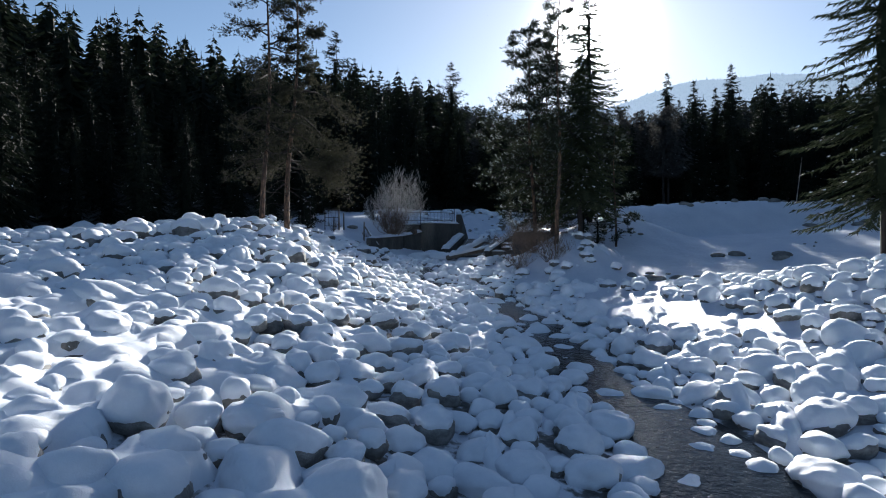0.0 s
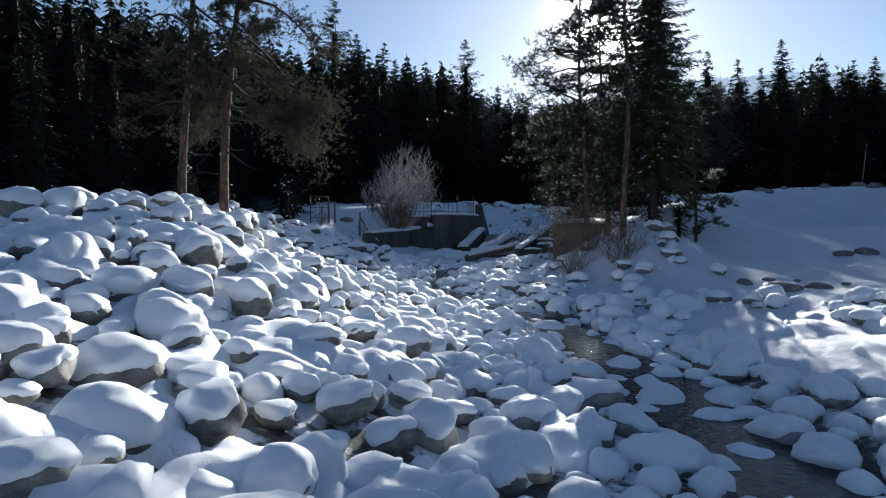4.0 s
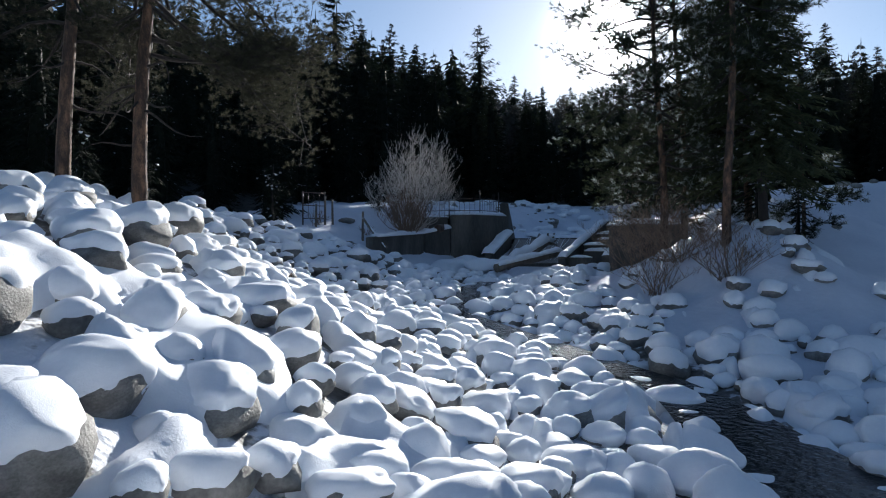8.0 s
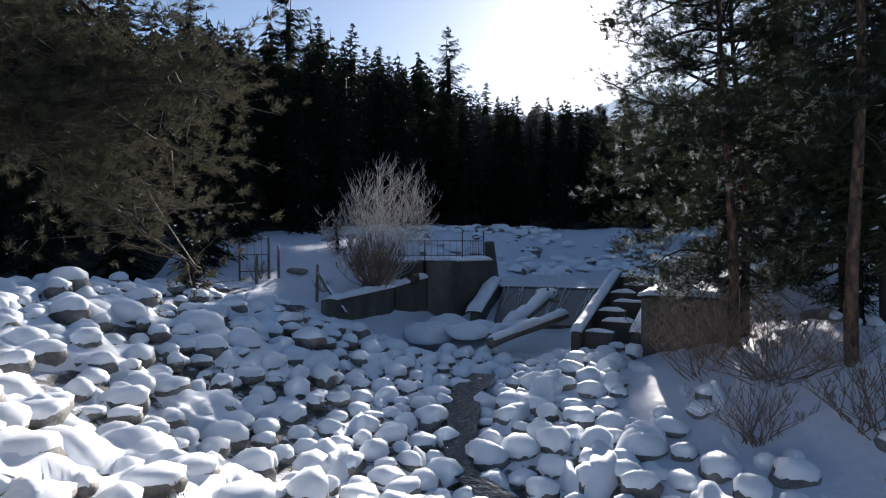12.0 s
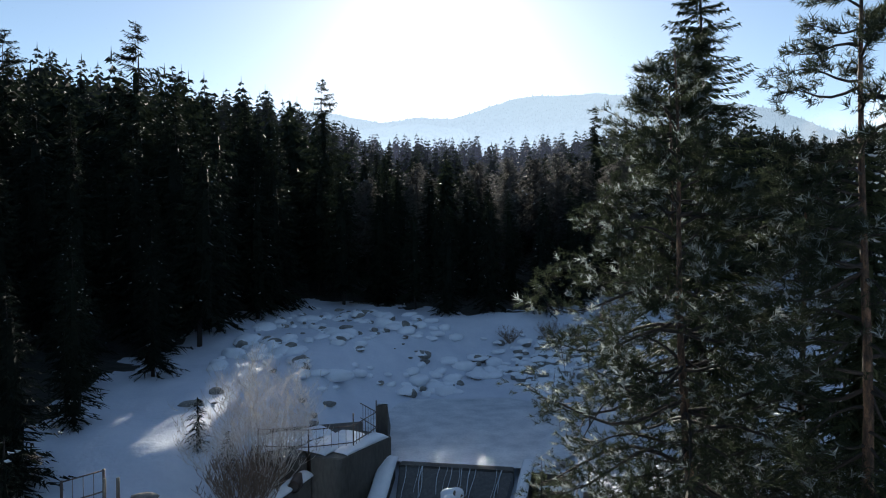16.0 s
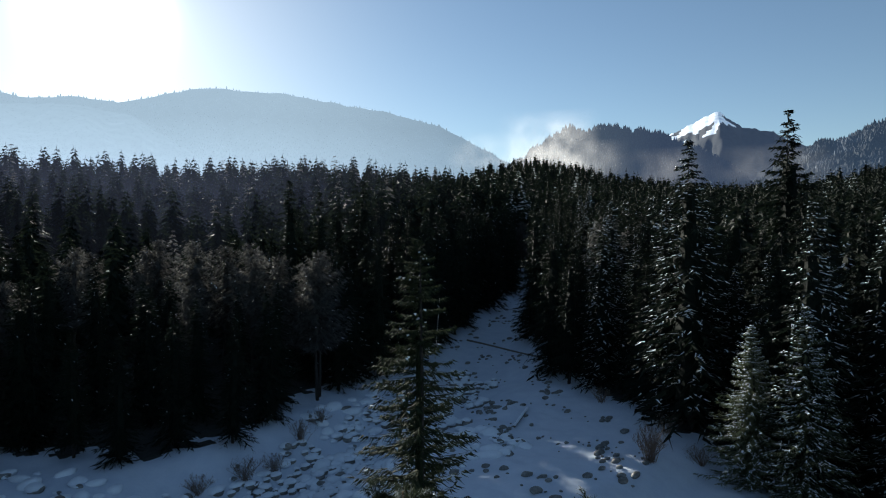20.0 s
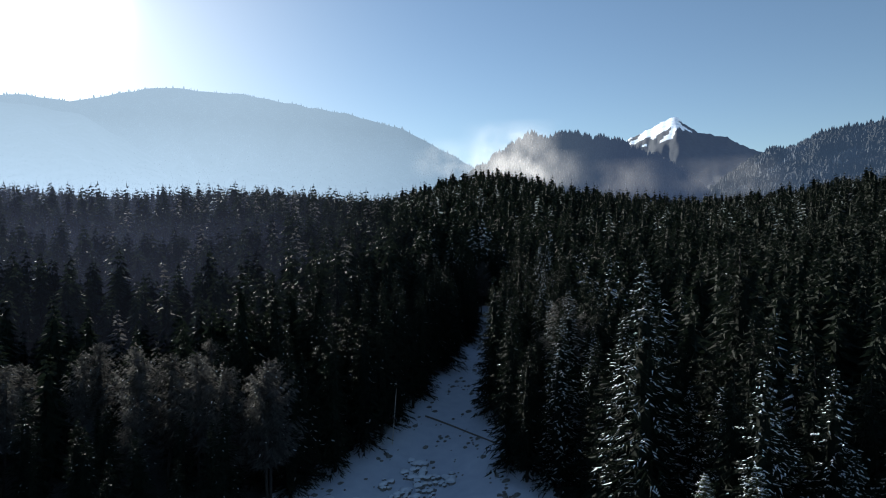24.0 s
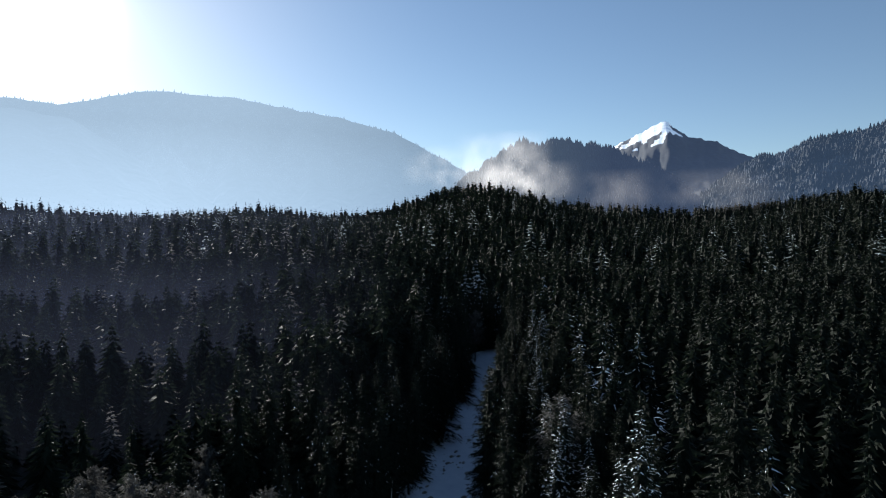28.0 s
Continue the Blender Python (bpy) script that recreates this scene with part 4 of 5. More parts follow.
rows_near = scatter(40000, -60, 180, 8, 190, 4.1, 7, in_front_rows, taken)
rows_near.sort(key=lambda q: float(edge_distance(np.array([q[0]]), np.array([q[1]]), CLEAR)[0]) + 0.12 * math.hypot(q[0] - 10, q[1] - 60))
for x, y in rows_near[:300]:
    if 57 < y < 92 and abs(x - 52.4 - 0.2456 * (y - 55)) < 4.5:
        continue                                   # strip left treeless along the sun's bearing, to light the young spruces
    right_side = x > 50 and y < 0.7 * x + 36
    k = random.random()
    if right_side:
        datas, h0, lab = (SNOWY[int(k * 40) % 2], 24, SNOW_LABEL) if k < (0.8 if float(edge_distance(np.array([x]), np.array([y]), CLEAR)[0]) < 13 else 0.0) else (MID[int(k * 50) % 5], 25, DARK_LABEL)
        h = random.uniform(17, 26)
    else:
        datas, h0, lab = (FROSTY[int(k * 90) % 2], 17, FROST_LABEL) if (k < 0.05 and x > 5) else (MID[int(k * 50) % 5], 25, DARK_LABEL)
        h = random.uniform(17, 24.5) if x > 0 else random.uniform(19, 27)
        if h0 == 17:
            h *= 0.75
    top = min(ground_at(x, y) + h, float(skyline(x, y)) * (random.uniform(0.92, 1.07) if 0 < x < 36 else random.uniform(0.78, 1.04)) if x < 46 else 99)
    bearing, away = math.degrees(math.atan2(x + 2.5, y - 36.5)), math.hypot(x + 2.5, y - 36.5)
    if 9 < bearing < 36 and away < 96 - 1.29 * (bearing - 12.5):
        top = min(top, 23.5 + random.uniform(-2.5, 1.0))          # the lower trees that stand before the frosted ones
    wood_tree(x, y, max(top, ground_at(x, y) + 9), datas, h0, lab, kind="frosted_tree" if h0 == 17 else "spruce_tree")


# ---- the woods: far ranks, as one mass each ----
def far_shapes(count, whorls, per, seed, wide, spire=True):
    out = []
    for k in range(count):
        r = np.random.RandomState(seed + k)
        i = np.repeat(np.arange(whorls), per)
        n = len(i)
        f = 0.08 + 0.89 * (i + r.uniform(-0.3, 0.3, n)) / whorls
        cone = 0.19 * np.tanh(0.32 * (1 - f) / 0.19)
        az = r.uniform(0, 6.283, n)
        ln = (cone + 0.008) * r.uniform(0.6, 1.2, n)
        o = r.uniform(0.0, 0.6, n)
        p = np.stack([np.cos(az) * ln * o, np.sin(az) * ln * o, f + 0.01 - ln * o * 0.4], 1)
        ln = ln * (1 - 0.5 * o)
        az = az + r.uniform(-0.8, 0.8, n)
        d = np.stack([np.cos(az), np.sin(az), -r.uniform(0.25, 0.75, n)], 1)
        w = (0.24 * ln + 0.005) * wide
        top = (np.array([[0, 0, 0.93]]), np.array([[0.0, 0.0, 1.0]]), np.array([0.075]), np.array([0.006 * wide]))
        # hidden solid cone, added so that the far crowns shade themselves
        hz = np.linspace(0.08, 0.8, 4)
        shade_core = tube(np.column_stack([0 * hz, 0 * hz, hz]), 0.19 * np.tanh(0.32 * (1 - hz) / 0.19) * 0.36, 4)
        if not spire:
            out.append(blades(p, d * (1, 1, 0.7), ln * 0.8, w, seed + k))
            continue
        out.append(join(blades(np.concatenate([p, top[0]]), np.concatenate([d, top[1]]), np.concatenate([ln * 1.15, top[2]]), np.concatenate([w, top[3]]), seed + k), shade_core))
    return out


def mass(name, label, places, shapes, hmin, hmax, mat, seed, fat=1.0):
    r = np.random.RandomState(seed)
    P = np.array(places)
    z = land(P[:, 0], P[:, 1]) - 0.3
    which = r.randint(0, len(shapes), len(P))
    vs, fs, k = [], [], 0
    for s, (v, f) in enumerate(shapes):
        q = np.where(which == s)[0]
        if not len(q):
            continue
        h = r.uniform(hmin, hmax, len(q))
        h = np.clip(h, 8, np.maximum(skyline(P[q, 0], P[q, 1]) * r.uniform(0.80, 1.04, len(q)) - z[q], 9))
        a = r.uniform(0, 6.283, len(q))
        c, sn = np.cos(a)[:, None], np.sin(a)[:, None]
        x = (v[None, :, 0] * c - v[None, :, 1] * sn) * h[:, None] * fat + P[q, 0][:, None]
        y = (v[None, :, 0] * sn + v[None, :, 1] * c) * h[:, None] * fat + P[q, 1][:, None]
        zz = v[None, :, 2] * h[:, None] + z[q][:, None]
        vs.append(np.stack([x, y, zz], -1).reshape(-1, 3))
        fs.append((f[None] + (np.arange(len(q)) * len(v))[:, None, None]).reshape(-1, 3) + k)
        k += len(vs[-1])
    return tagged(new(name, mesh(name, np.concatenate(vs), np.concatenate(fs), mat, False)), label, "woods", kind="stuff")


def sector(r0, r1, a0, a1):
    def test(x, y):
        rr, az = np.hypot(x, y), np.degrees(np.arctan2(x, y))
        return (rr >= r0) & (rr < r1) & (az > a0) & (az < a1) & ~inside(x, y, CLEAR) & (edge_distance(x, y, CLEAR) > 2.5)
    return test


near_rest = rows_near[300:] + scatter(60000, -160, 300, 0, 300, 4.6, 17, lambda x, y: sector(0, 300, -62, 96)(x, y) & (edge_distance(x, y, CLEAR) >= 26))
left_of = lambda q: math.degrees(math.atan2(q[0], q[1])) < 38
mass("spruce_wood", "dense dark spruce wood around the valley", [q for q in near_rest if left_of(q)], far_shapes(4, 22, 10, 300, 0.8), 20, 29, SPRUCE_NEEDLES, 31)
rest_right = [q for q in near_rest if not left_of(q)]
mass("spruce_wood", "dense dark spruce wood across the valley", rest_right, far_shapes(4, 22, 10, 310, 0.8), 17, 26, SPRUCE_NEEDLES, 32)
mass("snow_on_wood", "snow caught on the boughs of the wood", [q for q in rest_right if edge_distance(np.array([q[0]]), np.array([q[1]]), CLEAR)[0] < 34][::3], far_shapes(3, 16, 6, 330, 0.2, False), 17, 25, SNOW, 33)
mass("frosted_wood", "frost-pale bare trees scattered through the wood", [q for q in near_rest if left_of(q) and q[0] > 4][::5], far_shapes(3, 16, 9, 355, 0.6, False), 21, 29, RIMED_NEEDLES, 38, 1.1)
mid_ring = scatter(40000, -420, 720, -40, 720, 8.4, 18, sector(300, 720, -40, 90))
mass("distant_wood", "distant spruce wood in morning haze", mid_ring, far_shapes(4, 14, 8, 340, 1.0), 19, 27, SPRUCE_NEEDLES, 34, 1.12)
# frosted trees, also there to pale the distant wood as haze would
mass("frosted_wood", "frosted trees paling the distant wood like haze", mid_ring[::9], far_shapes(3, 14, 6, 350, 0.45, False), 20, 28, FROSTED_NEEDLES, 35, 1.2)
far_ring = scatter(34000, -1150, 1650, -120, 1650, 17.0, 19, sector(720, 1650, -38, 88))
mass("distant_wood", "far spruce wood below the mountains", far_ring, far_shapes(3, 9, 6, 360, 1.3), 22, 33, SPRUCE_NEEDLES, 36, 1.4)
back_ring = scatter(5000, -120, 150, -140, 8, 7.0, 20, lambda x, y: ~inside(x, y, CLEAR) & (edge_distance(x, y, CLEAR) > 3))
mass("spruce_wood", "spruce wood downstream", back_ring, far_shapes(2, 12, 8, 370, 1.2), 17, 25, SPRUCE_NEEDLES, 37)


# ---- boulders under pillows of snow ----
def ball(sub):
    bm = bmesh.new()
    bmesh.ops.create_icosphere(bm, subdivisions=sub, radius=1.0)
    v = np.array([q.co[:] for q in bm.verts])
    f = np.array([[q.index for q in p.verts] for p in bm.faces])
    bm.free()
    return v, f


def lumps(v, seed, size, amount):
    out = v.copy()
    for k in range(len(v)):
        n = noise.noise(Vector(v[k]) * size + Vector((seed * 3.1, seed * 1.7, seed * 0.9)))
        out[k] *= 1 + amount * n
    return out


def stone_shape(seed, sub=3):
    v, f = ball(sub)
    v = lumps(lumps(v, seed, 1.1, 0.28), seed + 50, 2.8, 0.09)
    r = np.random.RandomState(seed)
    for _ in range(7):
        n = r.normal(0, 1, 3)
        n /= np.linalg.norm(n)
        over = np.maximum(v @ n - r.uniform(0.66, 0.9), 0)
        v -= over[:, None] * n * 0.8
    return v, f


def pillow_shape(seed, sub=4, low=-0.12, over=0.06):
    """A rounded cap of snow, flat and tucked in underneath with a wavy lip."""
    v, f = ball(sub)
    flat = np.hypot(v[:, 0], v[:, 1])
    v = v / ((flat ** 2.35 + np.abs(v[:, 2]) ** 2.35) ** (1 / 2.35))[:, None]
    v = lumps(lumps(v, seed + 7, 1.0, 0.30), seed + 31, 2.3, 0.08)
    r = np.random.RandomState(seed)
    for _ in range(3):
        n = r.normal(0, 1, 3) * (1, 1, 0.5)
        n /= np.linalg.norm(n)
        v -= (np.maximum(v @ n - r.uniform(0.70, 0.9), 0) * 0.45)[:, None] * n
    a = np.arctan2(v[:, 1], v[:, 0])
    lip = low + 0.10 * np.sin(a * 2 + r.uniform(0, 6)) + 0.06 * np.sin(a * 3 + r.uniform(0, 6))
    under = v[:, 2] < lip
    depth = np.where(under, (lip - v[:, 2]), 0)
    v[:, 2] = np.where(under, lip - depth * 0.10, v[:, 2])
    v[:, :2] *= (1 + over - 0.10 * np.minimum(depth, 1.2))[:, None]
    v[:, 2] *= np.where(v[:, 2] > 0, 0.95, 1)
    return v, f


def cap_shape(seed, lip0, sub):
    """The snow lying on a stone: thick on top, thinning to a wavy edge on its flanks."""
    v, f = stone_shape(seed, sub)
    d = v / np.linalg.norm(v, axis=1, keepdims=True)
    a = np.arctan2(d[:, 1], d[:, 0])
    r = np.random.RandomState(seed + 90)
    lip = lip0 + 0.17 * np.sin(a * 2 + r.uniform(0, 6)) + 0.10 * np.sin(a * 3 + r.uniform(0, 6)) + 0.06 * np.sin(a * 7 + r.uniform(0, 6))
    cover = smooth((d[:, 2] - lip + 0.14) / 0.28)[:, None]
    soft = lumps(0.68 * v + 0.30 * d, seed + 31, 2.6, 0.10) * np.array([1.07, 1.07, 1.0])
    soft[:, 2] += 0.22 + 0.20 * np.maximum(d[:, 2], 0) + 0.07 * np.sin(d[:, 0] * 3 + seed) + 0.06 * np.sin(d[:, 1] * 4 + seed)
    return v * 0.86 * (1 - cover) + soft * cover, f


CAP_LIPS, CAP_KIND = (-0.62, -0.05, 0.28), (0, 2, 0, 2, 0, 2, 1, 0)     # all covered, half covered, bare-sided
STONES = [stone_shape(k) for k in range(8)]
PILLOWS = [pillow_shape(k, 3, lo, ov) for k, (lo, ov) in enumerate([(-0.3, 0.04), (0.05, 0.04), (-0.55, 0.06), (-0.1, 0.05), (-0.75, 0.07)])]
CAPS_LOW = [cap_shape(k, lip, 3) for lip in CAP_LIPS for k in range(8)]
CAPS_FAR = [cap_shape(k, lip, 2) for lip in CAP_LIPS for k in range(8)]
STONE_MESH = [mesh("boulder", v, f, STONE) for v, f in STONES]
CAP_MESH = [mesh("snow_cap", *cap_shape(k, lip, 4), SNOW) for lip in CAP_LIPS for k in range(8)]


def boulder_ground(x, y):
    zs, d = along_stream(x, y)
    bank = (d > -17 - 9.5 * smooth((46 - y) / 6)) & (d < 6.0 - 2.6 * smooth((y - 20) / 6) + 1.6 * smooth((y - 38) / 5)) & (y < 58.5)
    right = (d >= 4) & (d < 26) & (y < 31.5 + 3 * waves(x, y, 7, 25)) & ((y < 19) | (d > 7.5))
    strip = (x > 4) & (x < 11.5) & (y > 33) & (y < 45) & (waves(x, y, 3.1, 24) > 0.1)
    rnd = waves(x, y, 6, 21)
    channel = (np.abs(d - 0.2) < (0.95 + 0.5 * waves(x, y, 5, 22)) * (0.08 + 0.92 * smooth((28.5 - y) / 4))) & (y > -40) & (waves(x, y, 1.3, 23) < -0.05)
    return (bank | right | (strip & (rnd > -0.2))) & ~channel & ~((y > 52.5) & (x > 1.0) & (d > -4)) & (y < 57.0 + 0.4 * x)


spots, grid_b = [], {}
rb = np.random.RandomState(5)
for rad, tries in ((0.70, 40), (0.58, 200), (0.50, 1100), (0.42, 5000), (0.34, 19000), (0.26, 36000)):
    xs, ys = rb.uniform(-23, 26, tries), rb.uniform(2, 60, tries)
    if rad > 0.7:
        xs, ys = rb.uniform(-15, -3.5, tries), rb.uniform(25, 42, tries)
    ok = boulder_ground(xs, ys)
    for x, y in zip(xs[ok], ys[ok]):
        if 0.55 < rad < 0.7 and (y > 40 or y < 14) and rb.rand() < 0.75:
            continue
        i, j = int(x // 1.6), int(y // 1.6)
        if all(math.hypot(x - a, y - b) > 0.87 * (rad + c) for di in (-1, 0, 1) for dj in (-1, 0, 1) for a, b, c in grid_b.get((i + di, j + dj), ())):
            grid_b.setdefault((i, j), []).append((x, y, rad))
            spots.append((x, y, rad * rb.uniform(0.88, 1.16)))
S = np.array(spots)
S_z = land(S[:, 0], S[:, 1])
S_line, S_d = along_stream(S[:, 0], S[:, 1])
near_b = np.where((S[:, 1] > 7.5) & (S[:, 1] < 34) & (S[:, 0] > -10) & (S[:, 0] < 9.5))[0]
near_b = near_b[np.argsort(-S[near_b, 2])][:295]
is_near = np.zeros(len(S), dtype=bool)
is_near[near_b] = True
B_LABELS = ["grey boulder under a thick pillow of snow", "rounded grey river boulder with a cap of snow", "half-buried boulder under smooth snow", "bare-sided grey boulder with snow on top"]
bare_idx = (1, 5, 3)


def boulder_dims(k):
    r = np.random.RandomState(1000 + k)
    x, y, rad = S[k]
    a, b = rad * r.uniform(0.9, 1.25), rad * r.uniform(0.8, 1.05)
    c = rad * r.uniform(0.52, 0.80)
    lift_b = r.uniform(-0.2, 0.4) * c + (0.28 * rad if (S_d[k] < -5 and r.rand() < 0.35) else 0)
    turn_b, tilt_x, tilt_y, s_i, p_i = r.uniform(0, 360), r.uniform(-16, 16), r.uniform(-16, 16), r.randint(0, 8), r.randint(0, 8)
    if S_d[k] < -4.5 and r.rand() < 0.55:
        p_i = bare_idx[r.randint(0, 3)]
        lift_b += 0.15 * rad
    return a, b, c, S_z[k] + lift_b, turn_b, tilt_x, tilt_y, s_i, p_i


for k in near_b:
    a, b, c, z, turn, tx, ty, s_i, p_i = boulder_dims(k)
    x, y, _ = S[k]
    st = new("boulder", STONE_MESH[s_i])
    st.matrix_basis = pose(x, y, z, tx, ty, turn) @ Matrix.Diagonal((a, b, c, 1))
    tagged(st, B_LABELS[3 if p_i in bare_idx else (k % 3)], "boulder", "snow-covered boulders")
    part("snow_cap", CAP_MESH[8 * CAP_KIND[p_i] + s_i], st, "smooth white snow")


def boulder_mass(idx, shapes, mat, name, label, is_cap):
    vs, fs, n0 = [], [], 0
    for k in idx:
        a, b, c, z, turn, tx, ty, s_i, p_i = boulder_dims(k)
        v, f = shapes[8 * CAP_KIND[p_i] + s_i if is_cap else s_i]
        v = v * (a, b, c)
        ca, sa = math.cos(radians(turn)), math.sin(radians(turn))
        w = np.stack([v[:, 0] * ca - v[:, 1] * sa + S[k, 0], v[:, 0] * sa + v[:, 1] * ca + S[k, 1], v[:, 2] + z], 1)
        vs.append(w), fs.append(f + n0)
        n0 += len(w)
    return tagged(new(name, mesh(name, np.concatenate(vs), np.concatenate(fs), mat)), label, "boulders", kind="stuff")


rest_b = np.where(~is_near)[0]
STONES_LOW = [stone_shape(k, 2) for k in range(8)]
boulder_mass(rest_b, STONES_LOW, STONE, "boulder_field", "field of grey river boulders along the stream", False)
close_b = rest_b[S[rest_b, 1] < 36]
far_b = rest_b[S[rest_b, 1] >= 36]
far_b = far_b[np.argsort(S[far_b, 1])]
PILLOWS_FAR = [pillow_shape(k, 2 if k else 3, lo, ov) for k, (lo, ov) in enumerate([(-0.15, 0.05), (0.1, 0.02), (-0.4, 0.08), (-0.55, 0.1)])]
boulder_mass(close_b, CAPS_LOW, SNOW, "snow_pillows", "pillows of snow lying on the boulder field", True)
boulder_mass(far_b, CAPS_FAR, SNOW, "snow_pillows", "pillows of snow lying on the boulders below the weir", True)

# the blanket of snow that lies between and against the boulders, open here and there over dark gaps
bx, by = np.arange(-23.0, 13.0, 0.13), np.arange(1.5, 57.0, 0.13)
BX, BY = np.meshgrid(bx, by)
bz = land(BX.ravel(), BY.ravel()).reshape(BX.shape)
fill = smooth((waves(BX, BY, 3.2, 61) + 0.7 * waves(BX, BY, 1.2, 62) - 0.05 + 0.67 * smooth((-2 - BX) / 4) * smooth((20 - BY) / 6)) / 0.8)
_bs, _bd = along_stream(BX.ravel(), BY.ravel())
fill = np.maximum(fill, smooth((waves(BX, BY, 3.6, 63) + 0.6 * waves(BX, BY, 1.4, 64) + 0.3) / 0.8) * smooth((-4 - _bd.reshape(BX.shape)) / 2.5))
_open = 0.15 + 0.85 * smooth((29 - BY) / 4)
fill = fill * (1 - _open * (1 - smooth((np.abs(_bd.reshape(BX.shape) - 0.2) - 1.0) / 0.8)))
drift = np.zeros_like(bz)
for k in range(len(S)):
    x, y, rad = S[k]
    reach = 1.75 * rad
    i0, i1 = np.searchsorted(bx, [x - reach, x + reach])
    j0, j1 = np.searchsorted(by, [y - reach, y + reach + 0.3 * rad])
    if i0 >= i1 or j0 >= j1:
        continue
    dd = np.hypot(BX[j0:j1, i0:i1] - x, BY[j0:j1, i0:i1] - y - 0.28 * rad) / reach
    patch = 0.85 * rad * smooth(1.2 * (1 - dd))
    drift[j0:j1, i0:i1] = np.maximum(drift[j0:j1, i0:i1], patch)
for _ in range(2):
    drift[1:-1, 1:-1] = (drift[1:-1, 1:-1] * 2 + drift[:-2, 1:-1] + drift[2:, 1:-1] + drift[1:-1, :-2] + drift[1:-1, 2:]) / 6
bz = bz + 0.12 * fill - 0.5 * (1 - fill) + drift * (0.12 + 0.88 * fill)
ii, jj = np.meshgrid(np.arange(len(by) - 1), np.arange(len(bx) - 1), indexing="ij")
q0 = (ii * len(bx) + jj).ravel()
tagged(new("snow_blanket", mesh("snow_blanket", np.stack([BX.ravel(), BY.ravel(), bz.ravel()], 1), np.stack([q0, q0 + 1, q0 + len(bx) + 1, q0 + len(bx)], 1), SNOW)), "soft snow lying between and against the boulders", "snow", kind="stuff")

# dark stones and tufts that stick out of the snow on the slopes
peep = scatter(9000, -9, 90, 36, 118, 0.8, 41, lambda x, y: inside(x, y, CLEAR) & ~boulder_ground(x, y) & (waves(x, y, 9, 42) + 0.6 * waves(x, y, 3, 43) > 0.75) & ~((y > 60) & (y < 78) & (x > 0) & (x < 15)) & (np.hypot(x - 6, y - 58) > 6))
peep = peep[:900] + scatter(9000, 34, 130, 58, 145, 0.55, 48, lambda x, y: inside(x, y, CLEAR) & (waves(x, y, 8, 49) + 0.8 * waves(x, y, 2.5, 50) > 0.35))[:2200]
pv, pf, pn = [], [], 0
peep_z = land(np.array(peep)[:, 0], np.array(peep)[:, 1])
for q, (x, y) in enumerate(peep):
    r = np.random.RandomState(2000 + q)
    v, f = STONES_LOW[q % 8]
    s = 0.08 + 0.36 * r.rand() ** 1.8
    pv.append(v * (s * r.uniform(1, 2.2), s, s * 0.75) + (x, y, peep_z[q] + 0.05)), pf.append(f + pn)
    pn += len(v)
creek = scatter(9000, 15, 62, 78, 104, 0.6, 44, lambda x, y: inside(x, y, CLEAR) & (np.abs(along_stream(x, y)[1]) < 4.5 + 2 * waves(x, y, 7, 45)) & (waves(x, y, 4, 46) + 0.6 * waves(x, y, 1.6, 47) > 0.1))
for q, (x, y) in enumerate(creek[:420]):
    r = np.random.RandomState(4000 + q)
    v, f = STONES_LOW[q % 8]
    s = r.uniform(0.2, 0.6)
    pv.append(v * (s * r.uniform(1, 1.5), s, s * 0.8) + (x, y, ground_at(x, y) + 0.1)), pf.append(f + pn)
    pn += len(v)
cv, cf, cn = [], [], 0
for q, (x, y) in enumerate(creek[:420]):
    r = np.random.RandomState(4000 + q)
    v, f = PILLOWS_FAR[q % 4]
    s = r.uniform(0.2, 0.6)
    cv.append(v * (s * 1.2, s * 0.95, s * 0.6) + (x, y + 0.12, ground_at(x, y) + 0.1 + s * 0.45)), cf.append(f + cn)
    cn += len(v)
lumpy = scatter(6000, -8, 45, 74, 106, 0.9, 52, lambda x, y: inside(x, y, CLEAR) & ~((y < 78) & (x > 0) & (x < 15)) & (waves(x, y, 7, 53) + 0.6 * waves(x, y, 2.4, 54) > 0.0))[:700]
lumpy_z = land(np.array(lumpy)[:, 0], np.array(lumpy)[:, 1])
for q, (x, y) in enumerate(lumpy):
    r = np.random.RandomState(6000 + q)
    v, f = PILLOWS_FAR[1 + q % 3]
    s = 0.25 + 0.6 * r.rand() ** 1.5
    a = r.uniform(0, 6.28)
    w = v * (s * r.uniform(1.0, 1.7), s, s * r.uniform(0.45, 0.8))
    w = np.stack([w[:, 0] * math.cos(a) - w[:, 1] * math.sin(a), w[:, 0] * math.sin(a) + w[:, 1] * math.cos(a), w[:, 2]], 1)
    cv.append(w + (x, y, lumpy_z[q] + 0.05 * s)), cf.append(f + cn)
    cn += len(v)
    if q % 3 == 0:
        v, f = STONES_LOW[q % 8]
        pv.append(v * (s * 0.9, s * 0.8, s * 0.6) + (x + 0.1, y - 0.35 * s, lumpy_z[q] + 0.05)), pf.append(f + pn)
        pn += len(v)
tagged(new("snow_pillows", mesh("snow_pillows", np.concatenate(cv), np.concatenate(cf), SNOW)), "pillows of snow on the stones of the upper stream", "snow", kind="stuff")
tagged(new("scattered_stones", mesh("scattered_stones", np.concatenate(pv), np.concatenate(pf), STONE)), "dark stones poking out of the snow", "stones", kind="stuff")


